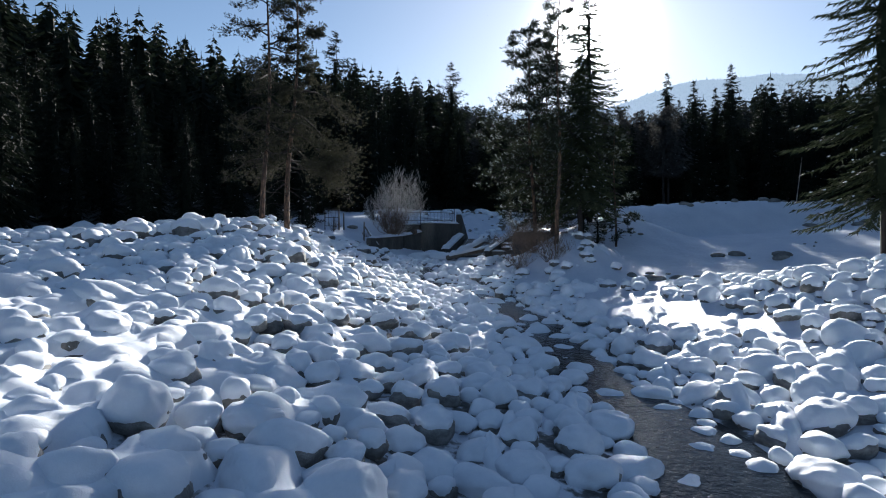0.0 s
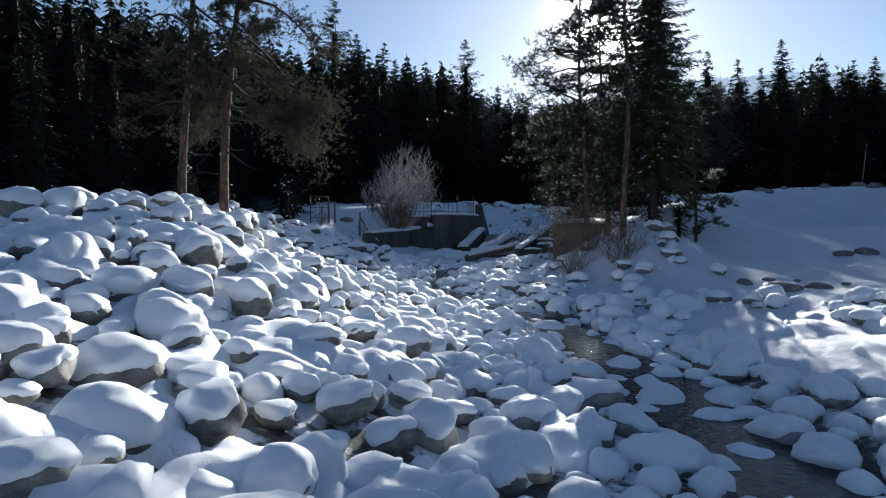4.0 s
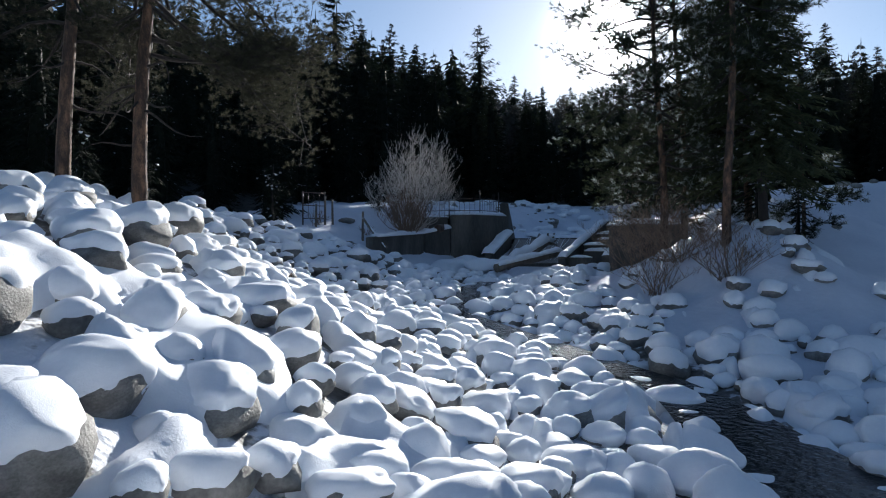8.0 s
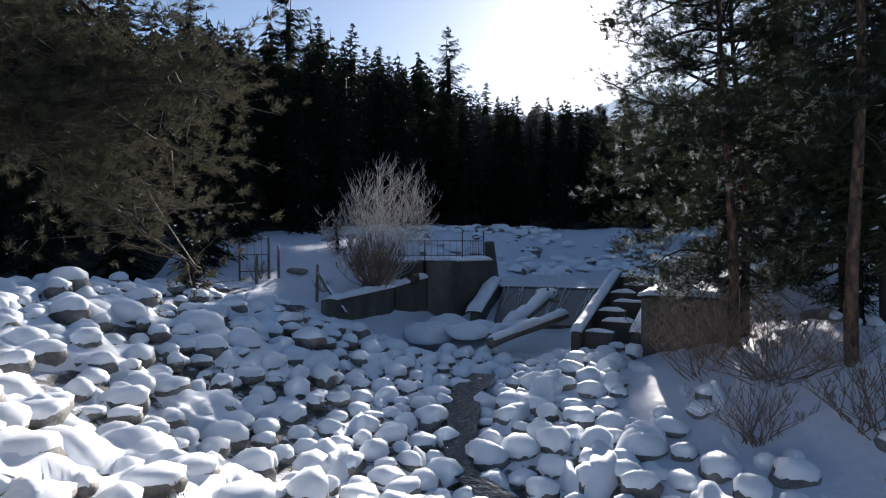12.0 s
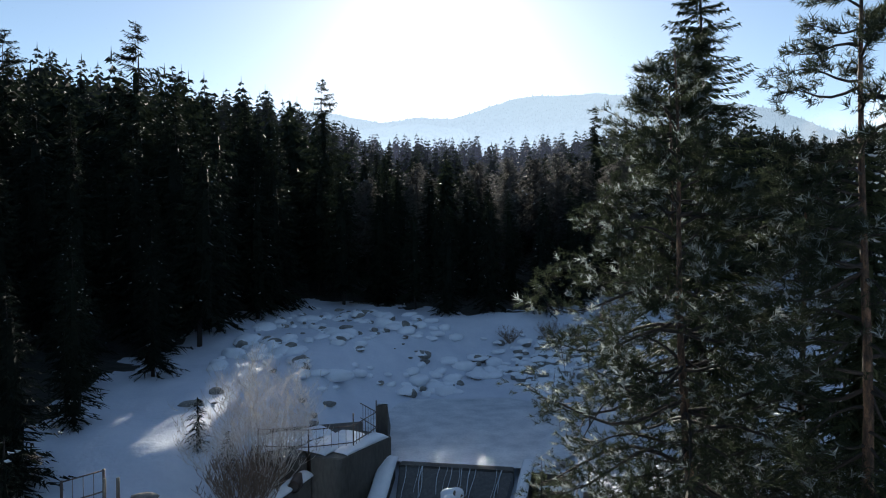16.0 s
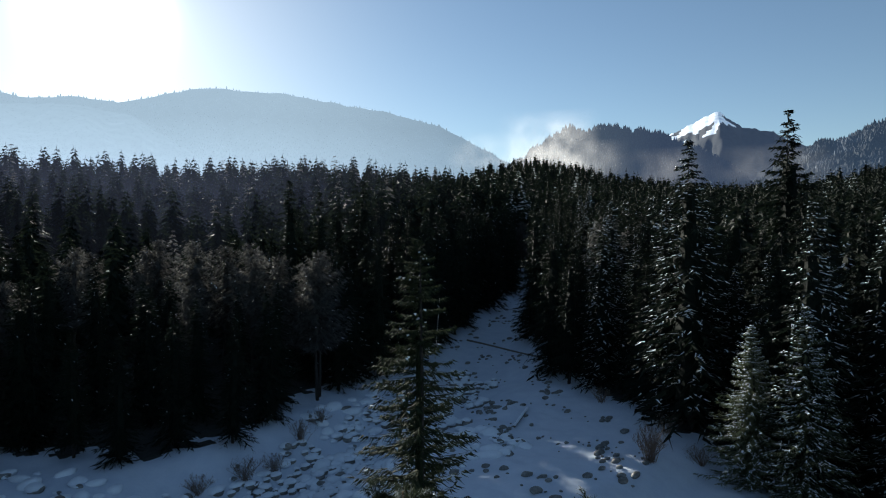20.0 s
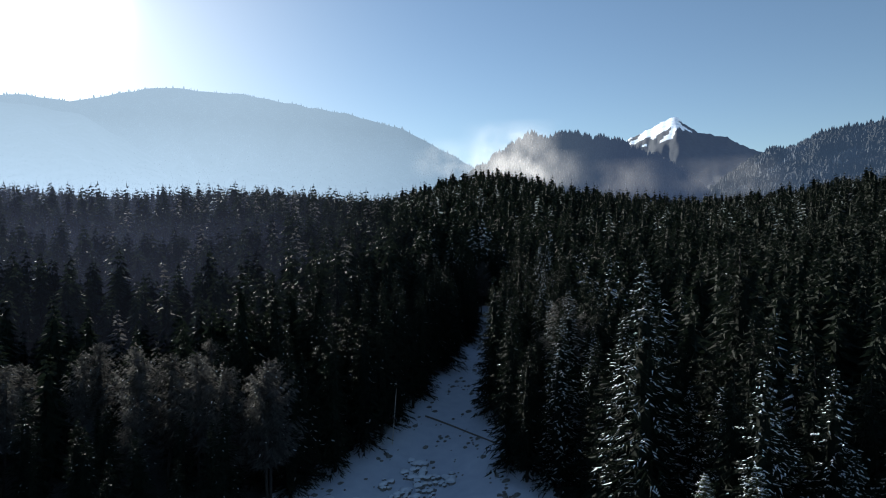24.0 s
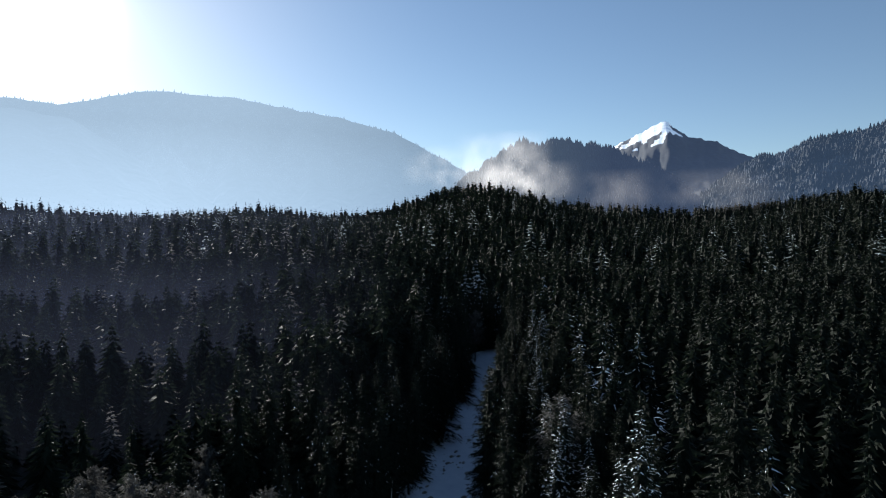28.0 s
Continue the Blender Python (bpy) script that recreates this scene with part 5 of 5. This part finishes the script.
# ---- concrete weir with fish ladder ----
def slab(points, z0, tops, bevel=0.04):
    """An upright block over a polygon (counter-clockwise), with a height for each corner."""
    bm = bmesh.new()
    lo = [bm.verts.new((x, y, z0)) for x, y in points]
    hi = [bm.verts.new((x, y, t)) for (x, y), t in zip(points, tops)]
    n = len(points)
    bm.faces.new(list(reversed(lo)))
    bm.faces.new(hi)
    for k in range(n):
        bm.faces.new((lo[k], lo[(k + 1) % n], hi[(k + 1) % n], hi[k]))
    if bevel:
        bmesh.ops.bevel(bm, geom=bm.edges[:], offset=bevel, segments=2, affect="EDGES", clamp_overlap=True)
    bmesh.ops.recalc_face_normals(bm, faces=bm.faces)
    return bm


def part_bm(name, bm, mat, parent, label="", smooth_it=False):
    me = bpy.data.meshes.new(name)
    bm.to_mesh(me)
    bm.free()
    me.materials.append(mat)
    if smooth_it:
        me.polygons.foreach_set("use_smooth", np.ones(len(me.polygons), dtype=bool))
    return part(name, me, parent, label)


def run(p0, p1, thick):
    """The four corners of a wall of that thickness, whose face lies to the right of p0 to p1."""
    d = np.array(p1, dtype=float) - np.array(p0, dtype=float)
    n = np.array([-d[1], d[0]]) / np.hypot(*d) * thick
    q = [np.array(p0), np.array(p1), np.array(p1) + n, np.array(p0) + n]
    return [tuple(float(c) for c in k) for k in q]


def snow_on(p0, p1, width, z0, z1, height, parent, seed=0, name="snow_cover"):
    """A rounded ridge of snow along a wall's top."""
    n = max(6, int(math.hypot(p1[0] - p0[0], p1[1] - p0[1]) / 0.16))
    t = np.linspace(0, 1, n)
    d = np.array([p1[0] - p0[0], p1[1] - p0[1]])
    nn = np.array([-d[1], d[0]]) / np.hypot(*d)
    c = np.column_stack([p0[0] + d[0] * t, p0[1] + d[1] * t, z0 + (z1 - z0) * t])
    r = np.random.RandomState(seed)
    h = height * (1 + 0.22 * np.sin(t * n * 0.33 + r.uniform(0, 6)) + 0.12 * np.sin(t * n * 0.9 + r.uniform(0, 6))) * np.clip(np.minimum(t, 1 - t) * n / 2.2 + 0.25, 0, 1)
    prof = [(-0.5, -0.03), (-0.56, 0.35), (-0.42, 0.8), (-0.15, 1.0), (0.15, 1.0), (0.42, 0.8), (0.56, 0.35), (0.5, -0.03)]
    V = np.stack([c + np.column_stack([nn[0] * a * width * np.ones(n), nn[1] * a * width * np.ones(n), b * h]) for a, b in prof], 1).reshape(-1, 3)
    k = len(prof)
    i, j = np.meshgrid(np.arange(n - 1), np.arange(k - 1), indexing="ij")
    q = (i * k + j).ravel()
    F = np.stack([q, q + 1, q + k + 1, q + k], 1)
    return part(name, mesh(name, V, F, SNOW), parent, "white snow along the top")


weir = new("weir")
tagged(weir, "old stained concrete weir with snow on its walls", "weir")
part_bm("wing_wall", slab(run((-6.6, 55.6), (-3.9, 60.2), 0.5), 2.6, (5.1, 5.35, 5.35, 5.1)), CONCRETE, weir, "stained concrete retaining wall")
part_bm("wing_wall", slab(run((-3.86, 60.25), (-2.2, 61.9), 0.5), 2.6, (5.35, 5.75, 5.75, 5.35)), CONCRETE, weir)
part_bm("abutment", slab([(-2.2, 61.95), (-0.83, 61.3), (1.88, 64.0), (0.6, 65.4), (-2.4, 65.0)], 2.8, (6.62,) * 5), CONCRETE, weir, "tall concrete abutment block")
part_bm("spillway", slab([(1.3, 60.6), (5.6, 58.6), (7.6, 61.7), (2.3, 64.1)], 2.9, (3.45, 3.45, 5.0, 5.0), 0.03), WET_CONCRETE, weir, "wet dark spillway face")
part_bm("crest", slab([(2.25, 64.12), (7.62, 61.72), (7.9, 62.3), (2.5, 64.75)], 3.6, (5.06,) * 4, 0.05), CONCRETE, weir)
part_bm("cheek_wall", slab(run((0.5, 60.2), (2.1, 64.15), 0.5), 2.9, (4.0, 5.5, 5.5, 4.0)), CONCRETE, weir)
snow_on((-6.6, 55.9), (-4.1, 60.3), 0.62, 5.1, 5.35, 0.22, weir, 1)
snow_on((-4.1, 60.4), (-2.3, 62.2), 0.62, 5.35, 5.75, 0.30, weir, 2)
snow_on((-0.9, 62.0), (1.4, 64.2), 0.9, 6.62, 6.62, 0.22, weir, 3)
snow_on((-2.2, 62.5), (0.2, 64.9), 1.6, 6.62, 6.62, 0.25, weir, 4)
snow_on((0.2, 60.1), (1.85, 64.2), 0.8, 4.0, 5.5, 0.3, weir, 5)
pipe_v, pipe_f = tube([(-2.75, 61.9, 5.72), (-2.95, 61.2, 5.70), (-3.02, 60.95, 5.70)], [0.28, 0.28, 0.28], 16, False)
pin_v, pin_f = tube([(-2.75, 61.9, 5.72), (-2.95, 61.2, 5.70), (-3.02, 60.95, 5.70)], [0.24, 0.24, 0.24], 16, True)
part("pipe", mesh("pipe", *join((pipe_v, pipe_f), (pin_v, pin_f[:, ::-1])), IRON), weir, "dark rusty drain pipe")

# icicles and trickles on the spillway
rt = np.random.RandomState(9)
for k in range(14):
    u, g = rt.uniform(0.05, 0.95), rt.uniform(0.35, 1.0)
    a, b = np.array([2.3 + 5.3 * u, 64.1 - 2.4 * u, 5.06]), np.array([1.3 + 4.3 * u, 60.6 - 2.0 * u, 3.5])
    t = np.linspace(0, g, 8)
    pts = a + (b - a) * t[:, None] + np.column_stack([0.05 * np.sin(t * 9 + k), 0 * t, 0.02 + 0 * t])
    part("ice_trickle", mesh("ice_trickle", *tube(pts, np.full(8, rt.uniform(0.008, 0.022)), 5), ICE), weir, "frozen trickle of water")

# railing on the abutment
railing = tagged(new("railing"), "thin rusty iron railing round a snowy platform", "railing")
corner = [(-4.6, 63.2), (-2.3, 62.4), (-0.2, 62.5), (1.2, 64.6), (0.6, 66.6)]
for (x0, y0), (x1, y1) in zip(corner[:-1], corner[1:]):
    for zz in (6.95, 7.75):
        part("rail", mesh("rail", *tube([(x0, y0, zz), (x1, y1, zz)], [0.025, 0.025], 6), IRON), railing)
    m = max(3, int(math.hypot(x1 - x0, y1 - y0) / 0.28))
    for t in np.linspace(0, 1, m)[:-1]:
        x, y = x0 + (x1 - x0) * t, y0 + (y1 - y0) * t
        thick = 0.035 if t == 0 else 0.012
        part("post" if t == 0 else "bar", mesh("bar", *tube([(x, y, 6.4), (x, y, 8.35 if (t == 0 and x > -1) else 7.78)], [thick, thick], 5), IRON), railing)
platform = tagged(new("platform"), "snow-covered concrete platform behind the abutment", "platform")
part_bm("slab", slab([(-5.0, 63.0), (-2.4, 62.3), (-2.45, 65.0), (0.55, 65.45), (0.8, 67.5), (-5.0, 67.5)], 3.8, (6.5,) * 6), CONCRETE, platform)
snow_on((-4.9, 64.6), (-1.0, 66.0), 2.2, 6.5, 6.5, 0.2, platform, 8)

wing = tagged(new("upstream_wall"), "sloping concrete wall at the pool's edge", "wall")
part_bm("wall", slab(run((2.0, 66.0), (2.9, 70.6), 0.6), 4.4, (7.7, 5.3, 5.3, 7.7)), CONCRETE, wing)
snow_on((1.75, 66.1), (2.6, 70.5), 0.5, 7.7, 5.3, 0.15, wing, 41)

# fish ladder
ladder = tagged(new("fish_ladder"), "stepped concrete fish ladder with snow on its cross walls", "fish ladder")
L0, L1 = np.array([3.61, 53.31]), np.array([7.56, 60.05])
axis = (L1 - L0) / np.hypot(*(L1 - L0))
across = np.array([axis[1], -axis[0]])
Z0, Z1 = 3.95, 6.2
WIDE = 2.35
slope_at = lambda s: Z0 + (Z1 - Z0) * s / np.hypot(*(L1 - L0))
LEN = float(np.hypot(*(L1 - L0)))


def lad(s, w):
    return tuple(float(c) for c in L0 + axis * s + across * w)


part_bm("side_wall", slab([lad(0, 0), lad(0, 0.42), lad(LEN, 0.42), lad(LEN, 0)], 2.4, (Z0, Z0, Z1, Z1)), CONCRETE, ladder)
part_bm("side_wall", slab([lad(0.2, WIDE), lad(0.2, WIDE + 0.4), lad(LEN, WIDE + 0.4), lad(LEN, WIDE)], 2.4, (Z0 + 0.1, Z0 + 0.1, Z1, Z1)), CONCRETE, ladder)
part_bm("bed", slab([lad(0.3, 0.42), lad(0.3, WIDE), lad(LEN, WIDE), lad(LEN, 0.42)], 2.3, (2.9, 2.9, 4.9, 4.9), 0), WET_CONCRETE, ladder)
snow_on(lad(-0.02, 0.21), lad(LEN + 0.05, 0.21), 0.48, Z0, Z1, 0.2, ladder, 11)
snow_on(lad(0.2, WIDE + 0.2), lad(LEN, WIDE + 0.2), 0.46, Z0 + 0.1, Z1, 0.2, ladder, 12)
for k in range(7):
    s = 0.55 + k * (LEN - 0.9) / 6.2
    z = slope_at(s) - 0.15
    w0, w1 = (0.42, WIDE * 0.70) if k % 2 == 0 else (WIDE * 0.36, WIDE)
    if k == 6:
        w0, w1 = 0.42, WIDE
    part_bm("cross_wall", slab([lad(s, w0), lad(s, w1), lad(s + 0.22, w1), lad(s + 0.22, w0)], 2.4 + 0.28 * k, (z,) * 4), CONCRETE, ladder)
    snow_on(lad(s + 0.11, w0 + 0.03), lad(s + 0.11, w1 - 0.03), 0.30, z, z, 0.16, ladder, 20 + k)

# retaining wall and block beside the ladder
retaining = tagged(new("retaining_wall"), "concrete retaining wall with a snowy top beside the fish ladder", "wall")
part_bm("wall", slab([lad(-0.6, WIDE + 0.55), lad(-1.0, WIDE + 3.4), lad(2.6, WIDE + 3.4), lad(3.2, WIDE + 0.55)], 2.6, (5.55, 5.55, 5.7, 5.7), 0.06), CONCRETE, retaining)
snow_on(lad(-0.5, WIDE + 1.9), lad(3.0, WIDE + 1.9), 2.7, 5.58, 5.7, 0.26, retaining, 31)
part_bm("pillar", slab([lad(3.3, WIDE + 0.6), lad(3.3, WIDE + 1.5), lad(4.2, WIDE + 1.5), lad(4.2, WIDE + 0.6)], 3.6, (6.75,) * 4, 0.05), CONCRETE, retaining)
snow_on(lad(3.25, WIDE + 1.05), lad(4.25, WIDE + 1.05), 0.95, 6.75, 6.75, 0.3, retaining, 32)

# pool of ice behind the weir
pool_c = [(2.5, 64.6), (7.9, 62.2), (9.6, 61.6), (12.5, 64), (14.5, 68), (14.8, 73), (12.5, 75.5), (8.5, 76.5), (4.2, 77.6), (1.8, 75), (0.6, 71), (0.9, 67)]
bmp = bmesh.new()
bmp.faces.new([bmp.verts.new((x, y, 5.02)) for x, y in pool_c])
me_pool = bpy.data.meshes.new("pool_ice")
bmp.to_mesh(me_pool)
bmp.free()
me_pool.materials.append(ICE)
tagged(new("pool_ice", me_pool), "smooth grey ice on the pool behind the weir", "ice", kind="structure")


# logs at the foot of the spillway, each under its snow
def log(p0, p1, r0, r1, snow_h, label, seed, name="log"):
    p0, p1 = np.array(p0, dtype=float), np.array(p1, dtype=float)
    t = np.linspace(0, 1, 9)
    rr = np.random.RandomState(seed)
    pts = p0 + (p1 - p0) * t[:, None] + np.column_stack([0.05 * np.sin(t * 5 + seed), 0.05 * np.cos(t * 4 + seed), 0.03 * np.sin(t * 7)])
    ob = tagged(new(name, mesh(name, *tube(pts, r0 + (r1 - r0) * t, 9), DEAD_WOOD)), label, "log")
    if snow_h:
        snow_on(tuple(p0[:2]), tuple(p1[:2]), 2.1 * r0, p0[2] + r0 * 0.55, p1[2] + r1 * 0.55, snow_h, ob, seed)
    return ob


log((0.4, 54.4, 3.35), (4.4, 57.6, 4.15), 0.24, 0.20, 0.26, "long fallen log under snow across the weir's foot", 3)
log((1.2, 56.3, 3.4), (3.9, 59.6, 4.75), 0.26, 0.22, 0.45, "snow-laden log leaning against the spillway", 4)
log((0.6, 55.6, 3.4), (2.6, 57.4, 3.75), 0.2, 0.16, 0.35, "short log buried in snow", 5)
root_v = [tube(np.array([(3.9, 59.6, 4.75), (4.1 + 0.5 * math.cos(a), 59.8 + 0.3 * math.sin(a), 4.9 + 0.45 * math.sin(a * 1.7))]), [0.12, 0.05], 5) for a in np.linspace(0, 6, 9)]
tagged(new("root_plate", mesh("root_plate", *join(*root_v), DEAD_WOOD)), "snowy root plate at the log's upper end", "roots")
for k, (x, y, s) in enumerate([(-1.0, 60.0, 1.1), (-0.2, 57.8, 0.95), (-2.2, 58.4, 0.9), (0.5, 59.6, 0.8), (4.0, 59.9, 0.42)]):
    v, f = PILLOWS[k]
    tagged(new("snow_drift", mesh("snow_drift", v * (s * 1.2, s * 1.0, s * 0.75) + (x, y, 3.15 if k < 4 else 5.0), f, SNOW)), "heap of drifted snow at the weir's foot", "snow", "snow at the weir")
log((73.2, 111.5, ground_at(73.2, 111.5) + 0.35), (71.0, 93.5, ground_at(71, 93.5) + 0.5), 0.16, 0.12, 0, "thin bare log lying across the far clearing", 6)
log((47.5, 79, ground_at(47.5, 79) + 0.15), (53.5, 82, ground_at(53.5, 82) + 0.2), 0.14, 0.1, 0.12, "short log lying in the snow of the clearing", 7)
tagged(new("leaning_pole", mesh("leaning_pole", *tube([(61.9, 107.5, ground_at(61.9, 107.5) - 0.2), (63.2, 107.8, ground_at(61.9, 107.5) + 9.5)], [0.09, 0.03], 6), FROST_TWIG)), "pale bare leaning sapling at the wood's edge", "tree")


# ---- bushes ----
def bush_data(seed, stems, H, R, mat, name, splits=5, thick=0.018, arch=1.3, side=1.0):
    r = np.random.RandomState(seed)
    out = []
    for k in range(stems):
        sets = []
        az, sp = r.uniform(0, 6.283), R * math.sqrt(r.rand())
        h = H * r.uniform(0.82, 1.0) * math.sqrt(1 - (0.72 if side < 1.3 else 0.86) * (sp / R) ** 2)
        t = np.linspace(0, 1, 5)
        bx, by = 0.25 * R * r.normal(0, 0.5), 0.25 * R * r.normal(0, 0.5)
        pts = np.column_stack([bx + np.cos(az) * sp * t ** arch + 0.06 * np.sin(t * 6 + k), by + np.sin(az) * sp * t ** arch + 0.06 * np.cos(t * 5 + k), h * t])
        sets.append(tube(pts, thick * (1.15 - t), 3, False))
        for _ in range(splits):
            s = r.uniform(0.35, 0.95)
            p = np.array([np.interp(s, t, pts[:, c]) for c in range(3)])
            a = r.uniform(0, 6.283)
            ln = H * r.uniform(0.07, 0.17) * (0.4 + 0.6 * side)
            e = p + np.array([math.cos(a) * ln * 0.55 * side, math.sin(a) * ln * 0.55 * side, ln * 0.85 / side])
            m = (p + e) / 2 + np.array([math.cos(a), math.sin(a), -0.4]) * ln * 0.08
            sets.append(tube(np.array([p, m, e]), [thick * 0.6, thick * 0.45, thick * 0.25], 3, False))
            for _q in range(3):
                g = m + (e - m) * r.rand()
                b = r.uniform(0, 6.283)
                sets.append(tube(np.array([g, g + np.array([math.cos(b) * 0.4, math.sin(b) * 0.4, 0.8]) * ln * 0.5]), [thick * 0.4, thick * 0.2], 3, False))
        out.append(mesh(name, *join(*sets), mat))
    return out


def bush(x, y, me, label, z=None, name="bush"):
    ob = new(name)
    ob.matrix_basis = pose(x, y, (ground_at(x, y) if z is None else z) - 0.1)
    for stem in me:
        part("stem", stem, ob)
    return tagged(ob, label, "bush")


bush(-4.55, 60.9, bush_data(51, 62, 6.7, 2.9, FROST_TWIG, "frosted_bush", 12, 0.016, 0.5, 1.35), "large bare bush white with frost beside the weir", 5.6)
bush(-4.95, 59.5, bush_data(52, 75, 2.9, 1.8, BROWN_TWIG, "brush", 8, 0.024, 0.6), "tangle of brown brush under the frosted bush", 5.5)
bush(6.6, 44.2, bush_data(53, 80, 2.5, 2.9, BROWN_TWIG, "brush", 8, 0.013, 0.8, 1.4), "tangled bare brown brush at the foot of the pines")
bush(5.7, 46.2, bush_data(71, 22, 3.0, 2.2, BROWN_TWIG, "brush", 9, 0.014, 0.8, 1.4), "dense brown brush beside the fish ladder")
bush(6.5, 47.4, bush_data(72, 20, 3.6, 2.1, BROWN_TWIG, "brush", 9, 0.014, 0.8, 1.4), "dense brown brush beside the fish ladder")
bush(7.4, 41.4, bush_data(54, 45, 2.0, 1.9, BROWN_TWIG, "brush", 5, 0.016), "bare brown brush poking out of the snow on the knoll")
bush(5.4, 42.6, bush_data(55, 40, 1.7, 1.6, BROWN_TWIG, "brush", 5, 0.014), "bare brown brush poking out of the snow on the knoll")
bush(-10.5, 58.5, bush_data(56, 26, 1.2, 1.0, BROWN_TWIG, "brush", 4, 0.012), "dry weeds in the snow by the fence posts")
bush(-7.4, 58.8, bush_data(57, 20, 0.9, 0.8, BROWN_TWIG, "brush", 4, 0.01), "dry weeds in the snow by the fence posts")
bush(48, 63.5, bush_data(58, 60, 3.5, 2.0, BROWN_TWIG, "brush", 5, 0.03), "thin bare brush at the clearing's edge")
for x, y, h in ((22, 89.3, 2.4), (25, 89.8, 2.0), (29.5, 92.5, 2.6), (33, 94.5, 2.2), (17.5, 88.8, 1.8), (56, 66, 2.2), (60.5, 76.5, 2.0), (52.5, 61, 2.0)):
    bush(x, y, bush_data(int(60 + x), 40, h, 1.7, BROWN_TWIG, "brush", 5, 0.022), "brown leafless brush at the edge of the dark wood")
bush(-6.6, 38.2, bush_data(59, 24, 0.6, 0.45, BROWN_TWIG, "brush", 4, 0.014), "small dark dead bush between the boulders")
SMALL = spruce_data(150, 2.4, 0.75, 14, 6, 5, low=0.04, snow=0.05, wide=0.5, name="small_fir")
for x, y, s in ((-7.3, 63.5, 1.0), (-5.9, 62.4, 0.8), (-11.4, 52.5, 1.1), (-12.6, 55, 1.4), (-10.2, 34.4, 0.9), (-9.0, 35.0, 0.8), (-13.0, 58, 1.6), (10.6, 46.2, 1.2), (11.2, 44.2, 0.9)):
    plant("young_fir", SMALL, x, y, "small young fir standing in the snow", "tree", "young firs", random.uniform(0, 360), s, sink=0.05)

gate = tagged(new("metal_gate"), "rusty iron gate frame standing in the snow", "gate")
gz0 = ground_at(-10.6, 58.4)
for (x, y) in ((-11.2, 58.0), (-10.05, 58.9)):
    part("post", mesh("gate_post", *tube([(x, y, gz0 - 0.3), (x, y, gz0 + 2.1)], [0.05, 0.05], 6), IRON), gate)
for zz in (0.45, 1.25, 2.05):
    part("rail", mesh("gate_rail", *tube([(-11.2, 58.0, gz0 + zz), (-10.05, 58.9, gz0 + zz)], [0.028, 0.028], 6), IRON), gate)
for t in (0.25, 0.5, 0.75):
    part("bar", mesh("gate_bar", *tube([(-11.2 + 1.15 * t, 58.0 + 0.9 * t, gz0 + 0.45), (-11.2 + 1.15 * t, 58.0 + 0.9 * t, gz0 + 2.05)], [0.014, 0.014], 5), IRON), gate)
# fence posts on the left bank
for x, y, h, lean in ((-7.4, 57.2, 1.75, 2), (-9.96, 58.6, 1.75, 0), (-9.55, 58.9, 1.6, -3), (-10.3, 57.6, 1.4, 3), (-13.2, 56.5, 1.5, 1)):
    z = ground_at(x, y)
    p = tagged(new("fence_post", mesh("fence_post", *tube([(0, 0, -0.4), (0, 0, h * 0.5), (0.01, 0, h)], [0.075, 0.07, 0.065], 8), DEAD_WOOD)), "weathered grey wooden fence post in the snow", "post", "fence posts")
    p.matrix_basis = pose(x, y, z, lean, lean * 0.5, 0)
log((-7.35, 57.1, ground_at(-7.35, 57.1) + 1.35), (-5.9, 56.3, ground_at(-6.2, 56.4) + 0.25), 0.07, 0.06, 0.05, "slanting wooden brace leaning on a fence post", 9, "fence_brace")
